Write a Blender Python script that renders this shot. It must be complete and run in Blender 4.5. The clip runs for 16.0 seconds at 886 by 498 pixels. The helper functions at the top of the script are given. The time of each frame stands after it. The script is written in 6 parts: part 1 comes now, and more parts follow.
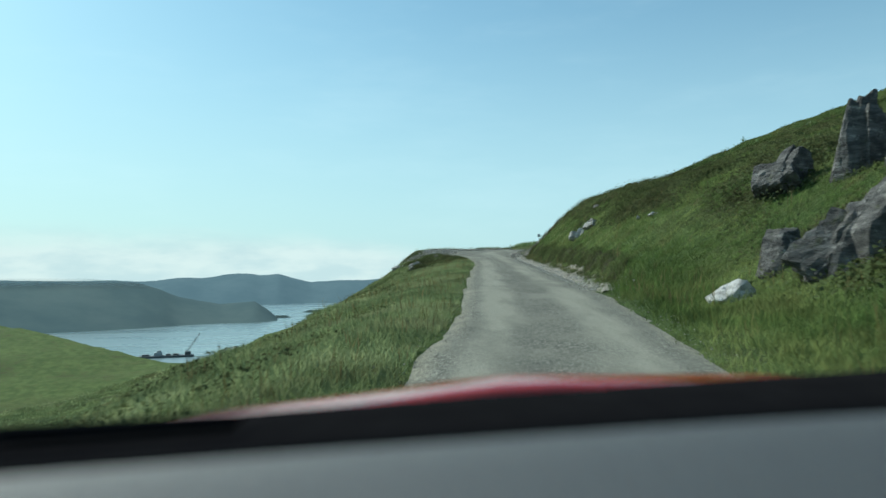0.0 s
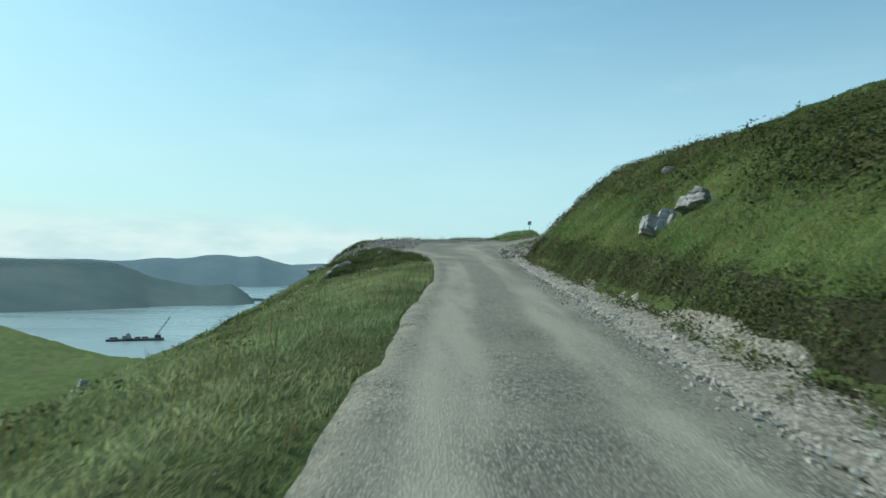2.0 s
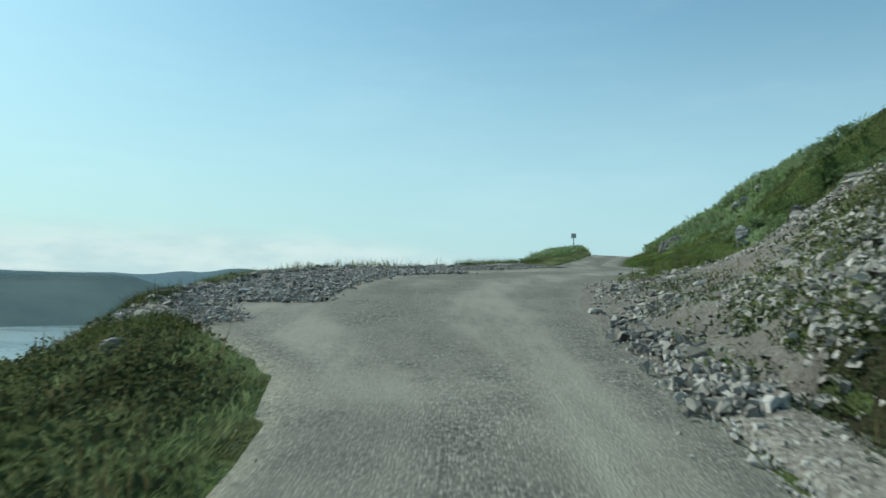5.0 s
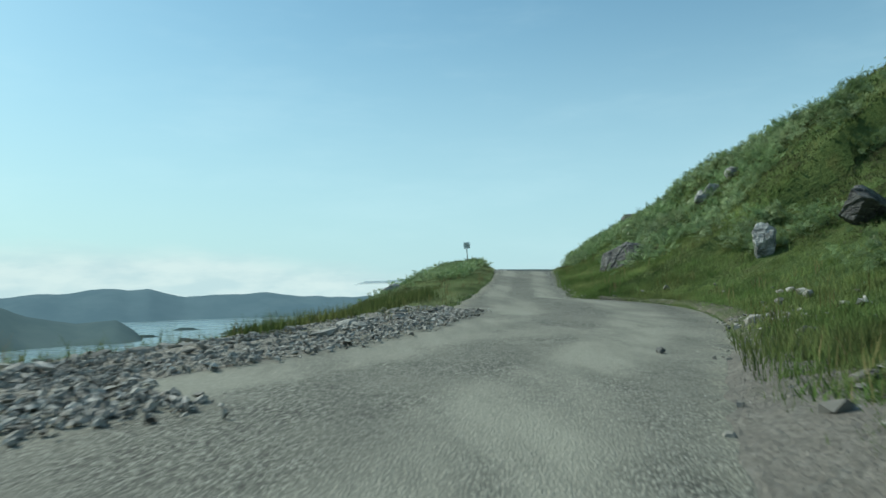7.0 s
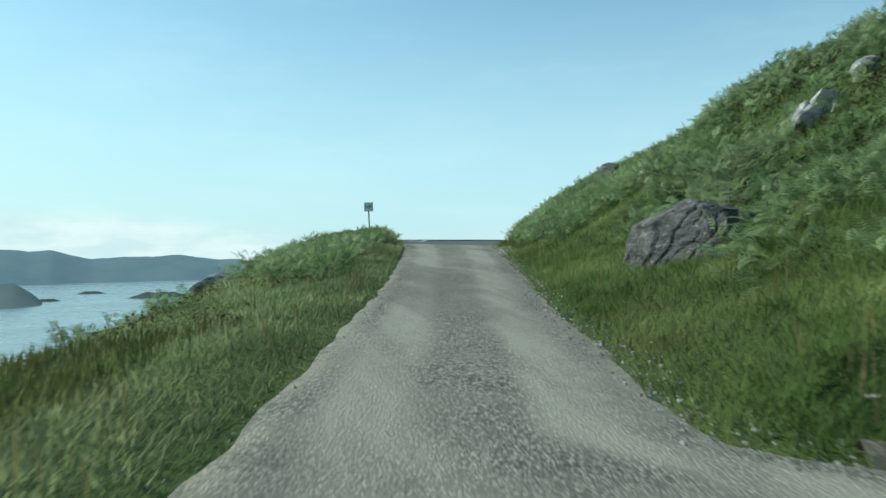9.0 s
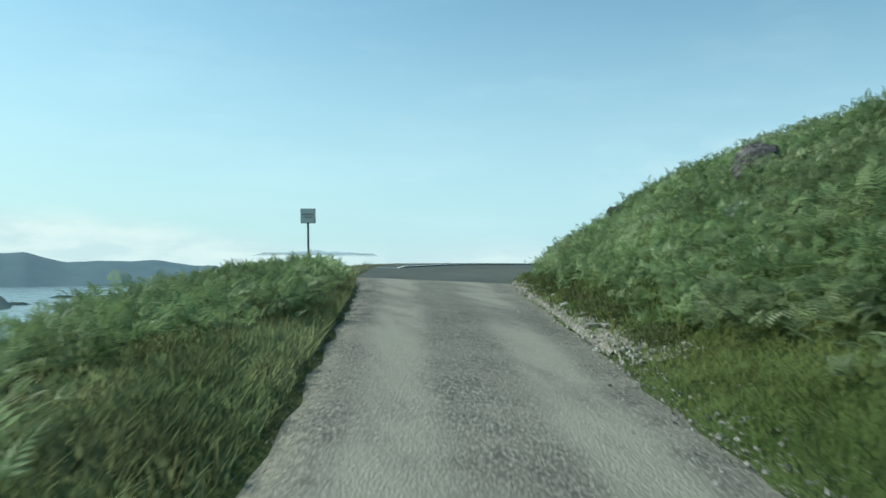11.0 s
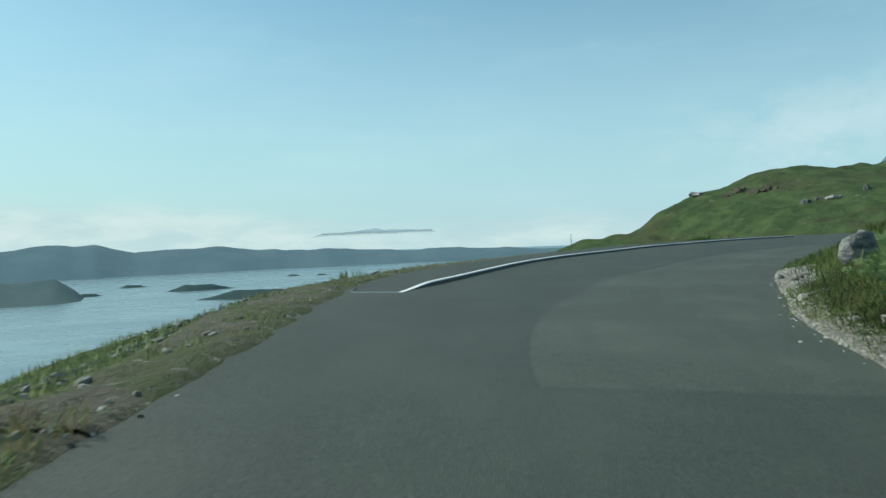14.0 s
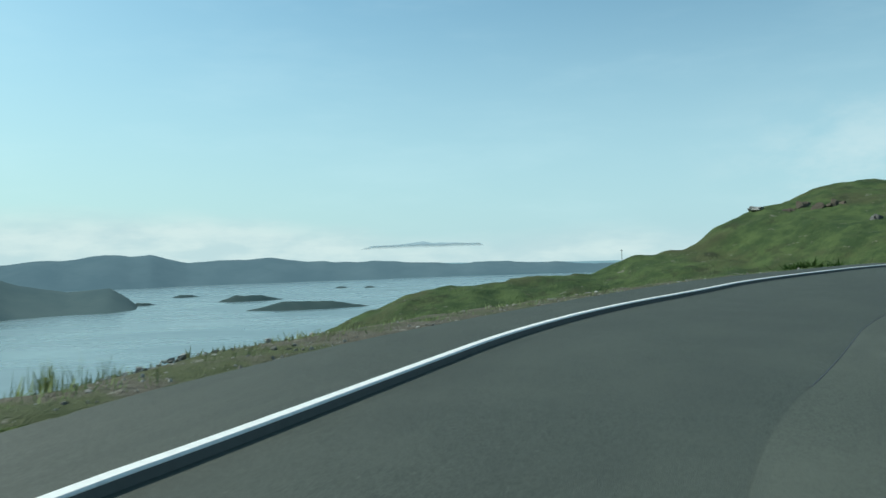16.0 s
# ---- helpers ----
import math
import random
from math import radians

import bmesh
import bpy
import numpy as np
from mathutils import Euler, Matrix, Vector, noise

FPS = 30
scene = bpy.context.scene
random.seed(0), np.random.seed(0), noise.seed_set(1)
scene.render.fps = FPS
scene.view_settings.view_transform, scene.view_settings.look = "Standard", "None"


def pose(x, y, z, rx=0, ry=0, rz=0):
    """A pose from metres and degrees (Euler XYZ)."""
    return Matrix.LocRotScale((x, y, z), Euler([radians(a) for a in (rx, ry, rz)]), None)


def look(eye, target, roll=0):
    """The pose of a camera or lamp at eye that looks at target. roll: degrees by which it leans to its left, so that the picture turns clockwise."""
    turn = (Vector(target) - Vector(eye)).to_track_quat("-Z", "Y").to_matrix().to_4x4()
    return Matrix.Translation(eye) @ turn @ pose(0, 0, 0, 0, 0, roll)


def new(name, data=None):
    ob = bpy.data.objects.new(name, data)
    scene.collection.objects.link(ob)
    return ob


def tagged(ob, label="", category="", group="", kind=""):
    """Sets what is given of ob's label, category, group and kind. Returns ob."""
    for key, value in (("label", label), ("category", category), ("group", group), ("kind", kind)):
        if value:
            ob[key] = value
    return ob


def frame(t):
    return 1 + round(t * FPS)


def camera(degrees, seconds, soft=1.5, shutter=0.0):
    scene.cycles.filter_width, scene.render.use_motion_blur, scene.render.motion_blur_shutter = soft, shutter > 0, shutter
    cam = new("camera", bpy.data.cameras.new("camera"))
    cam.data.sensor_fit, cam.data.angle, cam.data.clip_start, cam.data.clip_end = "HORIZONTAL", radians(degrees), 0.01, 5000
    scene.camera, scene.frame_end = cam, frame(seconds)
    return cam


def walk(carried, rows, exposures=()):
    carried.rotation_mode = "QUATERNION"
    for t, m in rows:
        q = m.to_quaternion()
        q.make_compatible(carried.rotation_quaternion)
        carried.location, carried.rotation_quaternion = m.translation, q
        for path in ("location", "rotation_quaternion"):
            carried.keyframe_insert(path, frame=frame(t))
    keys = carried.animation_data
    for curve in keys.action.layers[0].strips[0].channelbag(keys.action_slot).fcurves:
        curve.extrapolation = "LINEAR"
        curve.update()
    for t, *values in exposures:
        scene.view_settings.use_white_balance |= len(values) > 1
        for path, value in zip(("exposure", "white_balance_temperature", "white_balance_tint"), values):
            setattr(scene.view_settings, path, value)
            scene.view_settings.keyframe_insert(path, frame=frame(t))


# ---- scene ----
cam = camera(61.9, 16.0, soft=1.5, shutter=0.22)
PATH = [
    (0, (0.001, 0.0, 1.252), (0.001, 1.998, 1.35), -0.7),
    (0.5, (0.28, 4.896, 1.587), (0.314, 6.894, 1.67), 0.0),
    (1, (0.705, 10.194, 1.966), (0.765, 12.191, 2.04), 0.5),
    (1.5, (1.161, 15.162, 2.298), (1.222, 17.16, 2.369), 0.5),
    (2, (1.447, 19.375, 2.507), (1.496, 21.373, 2.566), 0.5),
    (2.5, (1.766, 23.761, 2.771), (1.798, 25.76, 2.823), 0.4),
    (3, (2.139, 28.162, 3.003), (2.137, 30.161, 3.069), 0.0),
    (5.5, (3.049, 48.055, 4.252), (3.047, 50.052, 4.366), 1.0),
    (6, (3.285, 51.896, 4.586), (3.378, 53.89, 4.72), -0.4),
    (6.5, (3.831, 55.805, 4.869), (4.03, 57.79, 5.004), -1.3),
    (7, (4.555, 59.649, 5.117), (4.865, 61.621, 5.24), -1.5),
    (7.5, (5.535, 63.627, 5.486), (5.946, 65.582, 5.578), -1.4),
    (8, (6.56, 67.816, 5.773), (7.04, 69.756, 5.842), -0.8),
    (8.5, (7.74, 71.947, 5.934), (8.238, 73.884, 5.979), -0.5),
    (9, (8.638, 75.769, 6.055), (9.155, 77.701, 6.077), -1.0),
    (11.5, (13.409, 94.158, 7.354), (13.978, 96.074, 7.418), 0.6),
    (12, (14.505, 97.884, 7.55), (15.041, 99.81, 7.618), 0.1),
    (12.5, (15.593, 101.612, 7.732), (16.067, 103.554, 7.786), -1.9),
    (13, (16.52, 105.106, 7.825), (16.935, 107.063, 7.858), -3.3),
    (13.5, (17.251, 108.149, 7.869), (17.643, 110.11, 7.88), -2.9),
    (14, (18.008, 111.036, 7.948), (18.421, 112.993, 7.933), -2.4),
    (14.5, (18.847, 113.835, 8.003), (19.31, 115.781, 8.002), -1.7),
    (15, (19.913, 116.586, 8.159), (20.358, 118.536, 8.186), -1.4),
    (15.5, (20.927, 118.958, 8.229), (21.257, 120.931, 8.238), -1.9),
    (16, (21.966, 121.03, 8.302), (22.251, 123.009, 8.328), -1.8),
]
walk(cam, [(t, look(eye, target, roll)) for t, eye, target, roll in PATH], exposures=((0.0, 0.04, 6300, 2), (3.2, 0.06, 6300, 2), (5.3, -0.08, 6300, 2), (6.6, -0.06, 6300, 2), (8.4, 0.18, 6300, 2), (9.4, 0.16, 6300, 2), (11.4, 0.06, 6300, 2), (12.6, -0.12, 6300, 2), (16.0, -0.08, 6300, 2)))

# ---- light ----
SUN_AZ, SUN_EL = radians(55), radians(43)      # to the left of +y, above the horizon
TO_SUN = Vector((-math.sin(SUN_AZ) * math.cos(SUN_EL), math.cos(SUN_AZ) * math.cos(SUN_EL), math.sin(SUN_EL)))
sun = new("sun", bpy.data.lights.new("sun", "SUN"))
sun.data.energy, sun.data.angle, sun.data.color = 3.9, radians(0.6), (1.0, 0.95, 0.86)
sun.matrix_world = look(TO_SUN * 50, (0, 0, 0))


def nodes_of(owner):
    owner.use_nodes = True
    tree = owner.node_tree
    tree.nodes.clear()
    return tree


class Net:
    """Short hand for wiring node trees."""

    def __init__(self, tree):
        self.t = tree

    def add(self, kind, **sets):
        n = self.t.nodes.new(kind)
        for key, value in sets.items():
            setattr(n, key, value)
        return n

    def put(self, socket, value):
        if isinstance(value, bpy.types.NodeSocket):
            self.t.links.new(value, socket)
        else:
            socket.default_value = value

    def math(self, op, a, b=0.0, c=0.0, clamp=False):
        n = self.add("ShaderNodeMath", operation=op, use_clamp=clamp)
        for s, v in zip(n.inputs, (a, b, c)):
            self.put(s, v)
        return n.outputs[0]

    def step(self, x, lo, hi, out_lo=0.0, out_hi=1.0):
        n = self.add("ShaderNodeMapRange", interpolation_type="SMOOTHSTEP")
        for s, v in zip(n.inputs, (x, lo, hi, out_lo, out_hi)):
            self.put(s, v)
        return n.outputs[0]

    def mix(self, fac, a, b, blend="MIX"):
        n = self.add("ShaderNodeMix", data_type="RGBA", blend_type=blend)
        self.put(n.inputs[0], fac)
        for s, v in ((n.inputs[6], a), (n.inputs[7], b)):
            self.put(s, (*v, 1.0) if isinstance(v, tuple) and len(v) == 3 else v)
        return n.outputs[2]

    def noise(self, vec, scale, detail=4.0, rough=0.55, out=0):
        n = self.add("ShaderNodeTexNoise")
        if vec is not None:
            self.put(n.inputs["Vector"], vec)
        n.inputs["Scale"].default_value, n.inputs["Detail"].default_value, n.inputs["Roughness"].default_value = scale, detail, rough
        return n.outputs[out]

    def cells(self, vec, scale, feature="F1"):
        """Cell pattern: the distance to the cell's middle and one random value a cell."""
        n = self.add("ShaderNodeTexVoronoi", feature=feature)
        if vec is not None:
            self.put(n.inputs["Vector"], vec)
        n.inputs["Scale"].default_value = scale
        grey = self.add("ShaderNodeSeparateColor")
        self.put(grey.inputs[0], n.outputs["Color"])
        return n.outputs["Distance"], grey.outputs[0]

    def scaled(self, vec, s):
        n = self.add("ShaderNodeMapping")
        self.put(n.inputs[0], vec)
        n.inputs["Scale"].default_value = s
        return n.outputs[0]

    def ramp(self, x, *stops):
        n = self.add("ShaderNodeValToRGB")
        self.put(n.inputs[0], x)
        el = n.color_ramp.elements
        while len(el) < len(stops):
            el.new(0.5)
        for e, (p, c) in zip(el, stops):
            e.position, e.color = p, (*c, 1.0)
        return n.outputs[0]


def make_world():
    world = bpy.data.worlds.new("sky")
    scene.world = world
    g = Net(nodes_of(world))
    sky = g.add("ShaderNodeTexSky", sky_type="NISHITA", sun_disc=False, sun_elevation=SUN_EL, sun_rotation=-SUN_AZ,
                air_density=1.0, dust_density=1.2, ozone_density=1.6)
    co = g.add("ShaderNodeTexCoord").outputs["Generated"]
    xyz = g.add("ShaderNodeSeparateXYZ")
    g.put(xyz.inputs[0], co)
    x, y, z = xyz.outputs
    blue = g.mix(1.0, sky.outputs[0], (SKY_TINT), "MULTIPLY")
    # a pale veil that thickens towards the horizon
    veil = g.step(z, -0.02, 0.42, 0.82, 0.10)
    left = g.step(x, -0.75, 0.65, 1.0, 0.0)
    veil_colour = g.mix(left, (4.5, 6.4, 7.3), (4.7, 6.4, 6.7))
    sky_colour = g.mix(veil, blue, veil_colour)
    # thin high streaks
    streak = g.noise(g.scaled(co, (2.2, 2.2, 9.0)), 2.0, 5.0, 0.6)
    sky_colour = g.mix(g.math("MULTIPLY", g.step(streak, 0.45, 0.8), 0.07), sky_colour, (7.6, 9.2, 9.6))
    # the low bank of sea cloud along the horizon
    lump = g.noise(g.scaled(co, (5.0, 5.0, 20.0)), 1.3, 6.0, 0.55)
    wave = g.noise(g.scaled(co, (3.0, 3.0, 0.0)), 1.6, 3.0, 0.5)
    top = g.math("MULTIPLY_ADD", wave, 0.034, g.math("MULTIPLY_ADD", lump, 0.034, g.step(x, -0.22, 0.10, 0.032, -0.010)))
    edge = g.math("SUBTRACT", top, z)
    bank = g.math("MULTIPLY", g.step(edge, -0.020, 0.024), g.step(x, 0.34, 0.60, 1.0, 0.0))
    shade = g.step(g.noise(g.scaled(co, (5.0, 5.0, 17.0)), 2.2, 5.0), 0.34, 0.64, 0.0, 1.0)
    white = g.mix(shade, (4.9, 6.2, 6.5), (6.1, 7.1, 7.1))
    sky_colour = g.mix(g.math("MULTIPLY", bank, 0.9), sky_colour, white)
    # torn cloud round the high ground inland
    torn = g.step(g.noise(g.scaled(co, (3.0, 3.0, 6.0)), 2.4, 6.0, 0.6), 0.40, 0.66)
    low = g.math("MULTIPLY", g.step(z, 0.02, 0.09), g.step(z, 0.10, 0.22, 1.0, 0.0))
    inland = g.math("MULTIPLY", g.math("MULTIPLY", torn, low), g.step(x, 0.42, 0.62))
    sky_colour = g.mix(g.math("MULTIPLY", inland, 0.55), sky_colour, (6.0, 7.1, 7.4))
    out = g.add("ShaderNodeOutputWorld")
    bg = g.add("ShaderNodeBackground")
    g.put(bg.inputs[0], sky_colour)
    bg.inputs[1].default_value = 0.122
    g.t.links.new(bg.outputs[0], out.inputs[0])


SKY_TINT = (0.76, 1.10, 1.06)
make_world()

# ---- materials ----


def principled(name, colour_of, rough=0.8, bump=None, spec=0.3, metal=0.0):
    """A material whose colour, roughness and bump are made by colour_of(net, place) and bump(net, place)."""
    m = bpy.data.materials.new(name)
    g = Net(nodes_of(m))
    place = g.add("ShaderNodeNewGeometry").outputs["Position"]
    b = g.add("ShaderNodeBsdfPrincipled")
    g.put(b.inputs["Base Color"], colour_of(g, place))
    g.put(b.inputs["Roughness"], rough(g, place) if callable(rough) else rough)
    b.inputs["Specular IOR Level"].default_value, b.inputs["Metallic"].default_value = spec, metal
    if bump:
        height, strength, distance = bump(g, place)
        n = g.add("ShaderNodeBump")
        n.inputs["Strength"].default_value, n.inputs["Distance"].default_value = strength, distance
        g.put(n.inputs["Height"], height)
        g.put(b.inputs["Normal"], n.outputs[0])
    out = g.add("ShaderNodeOutputMaterial")
    g.t.links.new(b.outputs[0], out.inputs[0])
    return m


def lateral(g):
    """The road's own coordinates: across (0 at the edge of the outside lane to 1) and along in metres."""
    uv = g.add("ShaderNodeUVMap", uv_map="UVMap").outputs[0]
    s = g.add("ShaderNodeSeparateXYZ")
    g.put(s.inputs[0], uv)
    return s.outputs[0], s.outputs[1]


def ground_colour(g, p):
    big = g.noise(p, 0.055, 4.0, 0.6)
    mid = g.noise(p, 0.42, 5.0, 0.62)
    fine = g.noise(p, 5.0, 4.0, 0.7)
    grass = g.mix(g.step(mid, 0.36, 0.66), (0.070, 0.112, 0.036), (0.124, 0.172, 0.057))
    grass = g.mix(g.step(g.noise(p, 0.9, 3.0), 0.55, 0.75), grass, (0.100, 0.105, 0.038))
    heather = g.mix(fine, (0.036, 0.038, 0.020), (0.075, 0.066, 0.040))
    where = g.step(g.math("MULTIPLY_ADD", mid, 0.55, g.math("MULTIPLY", big, 0.6)), 0.60, 0.72)
    col = g.mix(g.math("MULTIPLY", where, 0.6), grass, heather)
    wide = g.noise(p, 0.021, 5.0, 0.65)
    col = g.mix(g.math("MULTIPLY", g.step(wide, 0.50, 0.68), 0.45), col, (0.085, 0.082, 0.036))
    return g.mix(g.math("MULTIPLY", g.step(fine, 0.3, 0.75), 0.5), col, g.mix(0.5, col, (0.12, 0.15, 0.045)))


def spur_colour(g, p):
    mid = g.noise(p, 0.10, 6.0, 0.65)
    wide = g.noise(p, 0.022, 5.0, 0.62)
    col = g.mix(g.step(mid, 0.35, 0.65), (0.048, 0.078, 0.032), (0.092, 0.130, 0.050))
    col = g.mix(g.math("MULTIPLY", g.step(wide, 0.46, 0.62), 0.65), col, (0.085, 0.084, 0.046))
    col = g.mix(g.math("MULTIPLY", g.step(g.noise(p, 0.06, 5.0, 0.7), 0.55, 0.66), 0.7), col, (0.048, 0.056, 0.030))
    rocky = g.step(g.noise(g.scaled(p, (1.0, 1.0, 3.0)), 0.16, 6.0, 0.72), 0.62, 0.68)
    return g.mix(g.math("MULTIPLY", rocky, 0.8), col, (0.23, 0.215, 0.185))


def spur_bump(g, p):
    return g.noise(p, 0.5, 6.0, 0.7), 1.0, 1.2


def ground_bump(g, p):
    return g.math("ADD", g.noise(p, 2.2, 6.0, 0.7), g.math("MULTIPLY", g.noise(p, 14.0, 4.0, 0.7), 0.35)), 1.0, 0.35


def chip_colour(g, p):
    u, v = lateral(g)
    d, r = g.cells(p, 44.0)
    _, r2 = g.cells(p, 95.0)
    mid = g.noise(p, 2.4, 5.0, 0.65)
    big = g.noise(g.scaled(p, (0.55, 0.14, 0.5)), 1.0, 4.0, 0.6)
    stretch = g.noise(g.scaled(p, (1.6, 0.22, 1.0)), 1.0, 4.0, 0.6)
    # loose chips lying proud of dark binder
    grain = g.ramp(r, (0.0, (0.039, 0.039, 0.033)), (0.35, (0.112, 0.112, 0.093)), (0.7, (0.228, 0.228, 0.187)), (1.0, (0.38, 0.38, 0.32)))
    grain = g.mix(g.step(d, 0.40, 0.75, 0.0, 0.6), grain, (0.039, 0.039, 0.032))
    # dusty, rolled surface
    flat = g.mix(r2, (0.131, 0.131, 0.108), (0.238, 0.237, 0.192))
    loose = g.step(g.noise(p, 0.8, 5.0, 0.62), 0.36, 0.62)
    wob = g.math("MULTIPLY_ADD", g.noise(p, 0.35, 3.0), 0.14, -0.07)
    uu = g.math("ADD", u, wob)
    lane = g.math("ADD", g.step(g.math("ABSOLUTE", g.math("SUBTRACT", uu, 0.25)), 0.05, 0.15, 1.0, 0.0),
                  g.step(g.math("ABSOLUTE", g.math("SUBTRACT", uu, 0.72)), 0.05, 0.15, 1.0, 0.0), clamp=True)
    rolled = g.math("MULTIPLY", lane, g.step(stretch, 0.34, 0.58, 0.35, 1.0))
    col = g.mix(g.math("MULTIPLY_ADD", loose, 0.65, 0.30), flat, grain)
    pale = g.mix(r2, (0.218, 0.217, 0.175), (0.335, 0.333, 0.271))
    col = g.mix(g.math("MULTIPLY", rolled, 0.78), col, pale)
    # bare binder showing in long worn patches between the tracks
    col = g.mix(g.math("MULTIPLY", g.step(big, 0.50, 0.64), 0.55), col, g.mix(r, (0.049, 0.049, 0.042), (0.165, 0.166, 0.138)))
    # dust patches
    col = g.mix(g.math("MULTIPLY", g.step(g.noise(p, 0.33, 5.0, 0.6), 0.54, 0.66), 0.45), col, pale)
    edge = g.step(g.math("ABSOLUTE", g.math("SUBTRACT", u, 0.5)), 0.38, 0.49)
    return g.mix(g.math("MULTIPLY", g.math("MULTIPLY", edge, g.step(mid, 0.3, 0.6)), 0.8), col, g.mix(r, (0.165, 0.158, 0.120), (0.378, 0.365, 0.281)))


def chip_bump(g, p):
    d, r = g.cells(p, 44.0)
    return g.math("ADD", g.math("MULTIPLY", r, g.step(d, 0.3, 0.7, 0.5, 0.0)), g.math("MULTIPLY", g.noise(p, 2.0, 5.0), 0.8)), 1.0, 0.016


def along_streaks(g, wide, long):
    """Noise drawn out along the lane."""
    uv = g.add("ShaderNodeUVMap", uv_map="UVMap").outputs[0]
    return g.noise(g.scaled(uv, (wide, long, 1.0)), 1.0, 5.0, 0.6)


def tar_colour(g, p):
    _, grit = g.cells(p, 75.0)
    mid = g.noise(p, 0.6, 5.0, 0.6)
    streak = along_streaks(g, 7.0, 0.22)
    col = g.mix(grit, (0.032, 0.040, 0.032), (0.070, 0.083, 0.066))
    col = g.mix(g.math("MULTIPLY", g.step(mid, 0.38, 0.66), 0.40), col, (0.080, 0.091, 0.073))
    col = g.mix(g.math("MULTIPLY", g.step(streak, 0.42, 0.64), 0.35), col, (0.042, 0.050, 0.042))
    return g.mix(g.math("MULTIPLY", g.step(g.noise(p, 26.0, 3.0, 0.6), 0.66, 0.72), 0.35), col, (0.19, 0.195, 0.17))


def old_tar_colour(g, p):
    _, grit = g.cells(p, 75.0)
    streak = along_streaks(g, 6.0, 0.18)
    col = g.mix(grit, (0.048, 0.057, 0.046), (0.094, 0.108, 0.087))
    col = g.mix(g.math("MULTIPLY", g.step(g.noise(p, 0.6, 5.0), 0.4, 0.68), 0.5), col, (0.112, 0.124, 0.100))
    return g.mix(g.math("MULTIPLY", g.step(streak, 0.45, 0.64), 0.45), col, (0.060, 0.070, 0.058))


def tar_bump(g, p):
    return g.noise(p, 95.0, 2.0, 0.7), 0.8, 0.008


def gravel_colour(g, p):
    r = g.add("ShaderNodeNewGeometry").outputs["Random Per Island"]
    col = g.ramp(r, (0.0, (0.15, 0.143, 0.125)), (0.4, (0.30, 0.286, 0.252)), (0.75, (0.43, 0.412, 0.366)), (1.0, (0.60, 0.58, 0.53)))
    return g.mix(g.math("MULTIPLY", g.noise(p, 16.0, 4.0), 0.5), col, (0.14, 0.135, 0.12))


def bed_colour(g, p, green=0.68):
    d, r = g.cells(p, 21.0)
    d2, r2 = g.cells(p, 55.0)
    col = g.ramp(r, (0.0, (0.18, 0.17, 0.145)), (0.45, (0.32, 0.305, 0.262)), (0.8, (0.43, 0.41, 0.355)), (1.0, (0.56, 0.54, 0.48)))
    col = g.mix(0.45, col, g.mix(r2, (0.13, 0.118, 0.095), (0.34, 0.32, 0.27)))
    col = g.mix(g.step(d, 0.45, 0.8, 0.0, 0.5), col, (0.075, 0.069, 0.054))
    moss = g.step(g.math("MULTIPLY_ADD", g.noise(p, 2.8, 4.0), 0.35, g.math("MULTIPLY", g.noise(p, 0.5, 4.0), 0.65)), green - 0.10, green)
    return g.mix(g.math("MULTIPLY", moss, 0.8), col, g.mix(r2, (0.06, 0.085, 0.025), (0.12, 0.14, 0.045)))


def green_bed_colour(g, p):
    earth = g.mix(g.noise(p, 11.0, 6.0, 0.7), (0.085, 0.078, 0.058), (0.205, 0.190, 0.150))
    green = g.mix(g.noise(p, 6.0, 5.0, 0.7), (0.062, 0.080, 0.036), (0.135, 0.150, 0.075))
    col = g.mix(g.step(g.noise(p, 0.9, 5.0, 0.65), 0.40, 0.58), earth, green)
    stone = g.step(g.noise(p, 3.4, 4.0, 0.7), 0.58, 0.66)
    return g.mix(g.math("MULTIPLY", stone, 0.8), col, bed_colour(g, p, 0.66))


def green_bed_bump(g, p):
    return g.math("ADD", g.noise(p, 5.0, 6.0, 0.7), g.math("MULTIPLY", g.noise(p, 26.0, 4.0, 0.7), 0.4)), 1.0, 0.10


def scree_colour(g, p):
    earth = g.mix(g.noise(p, 9.0, 6.0, 0.7), (0.110, 0.101, 0.085), (0.300, 0.281, 0.243))
    stony = g.step(g.noise(p, 1.7, 4.0, 0.6), 0.40, 0.60, 0.10, 0.50)
    return g.mix(stony, earth, bed_colour(g, p, 0.66))


def scree_bump(g, p):
    return g.math("ADD", g.noise(p, 3.0, 6.0, 0.72), g.math("MULTIPLY", g.noise(p, 17.0, 5.0, 0.7), 0.5)), 1.0, 0.14


def bed_bump(g, p):
    d, _ = g.cells(p, 21.0)
    return g.math("ADD", g.math("MULTIPLY", d, -0.4), g.math("ADD", g.noise(p, 7.0, 6.0, 0.72), g.math("MULTIPLY", g.noise(p, 30.0, 4.0, 0.7), 0.4))), 1.0, 0.06


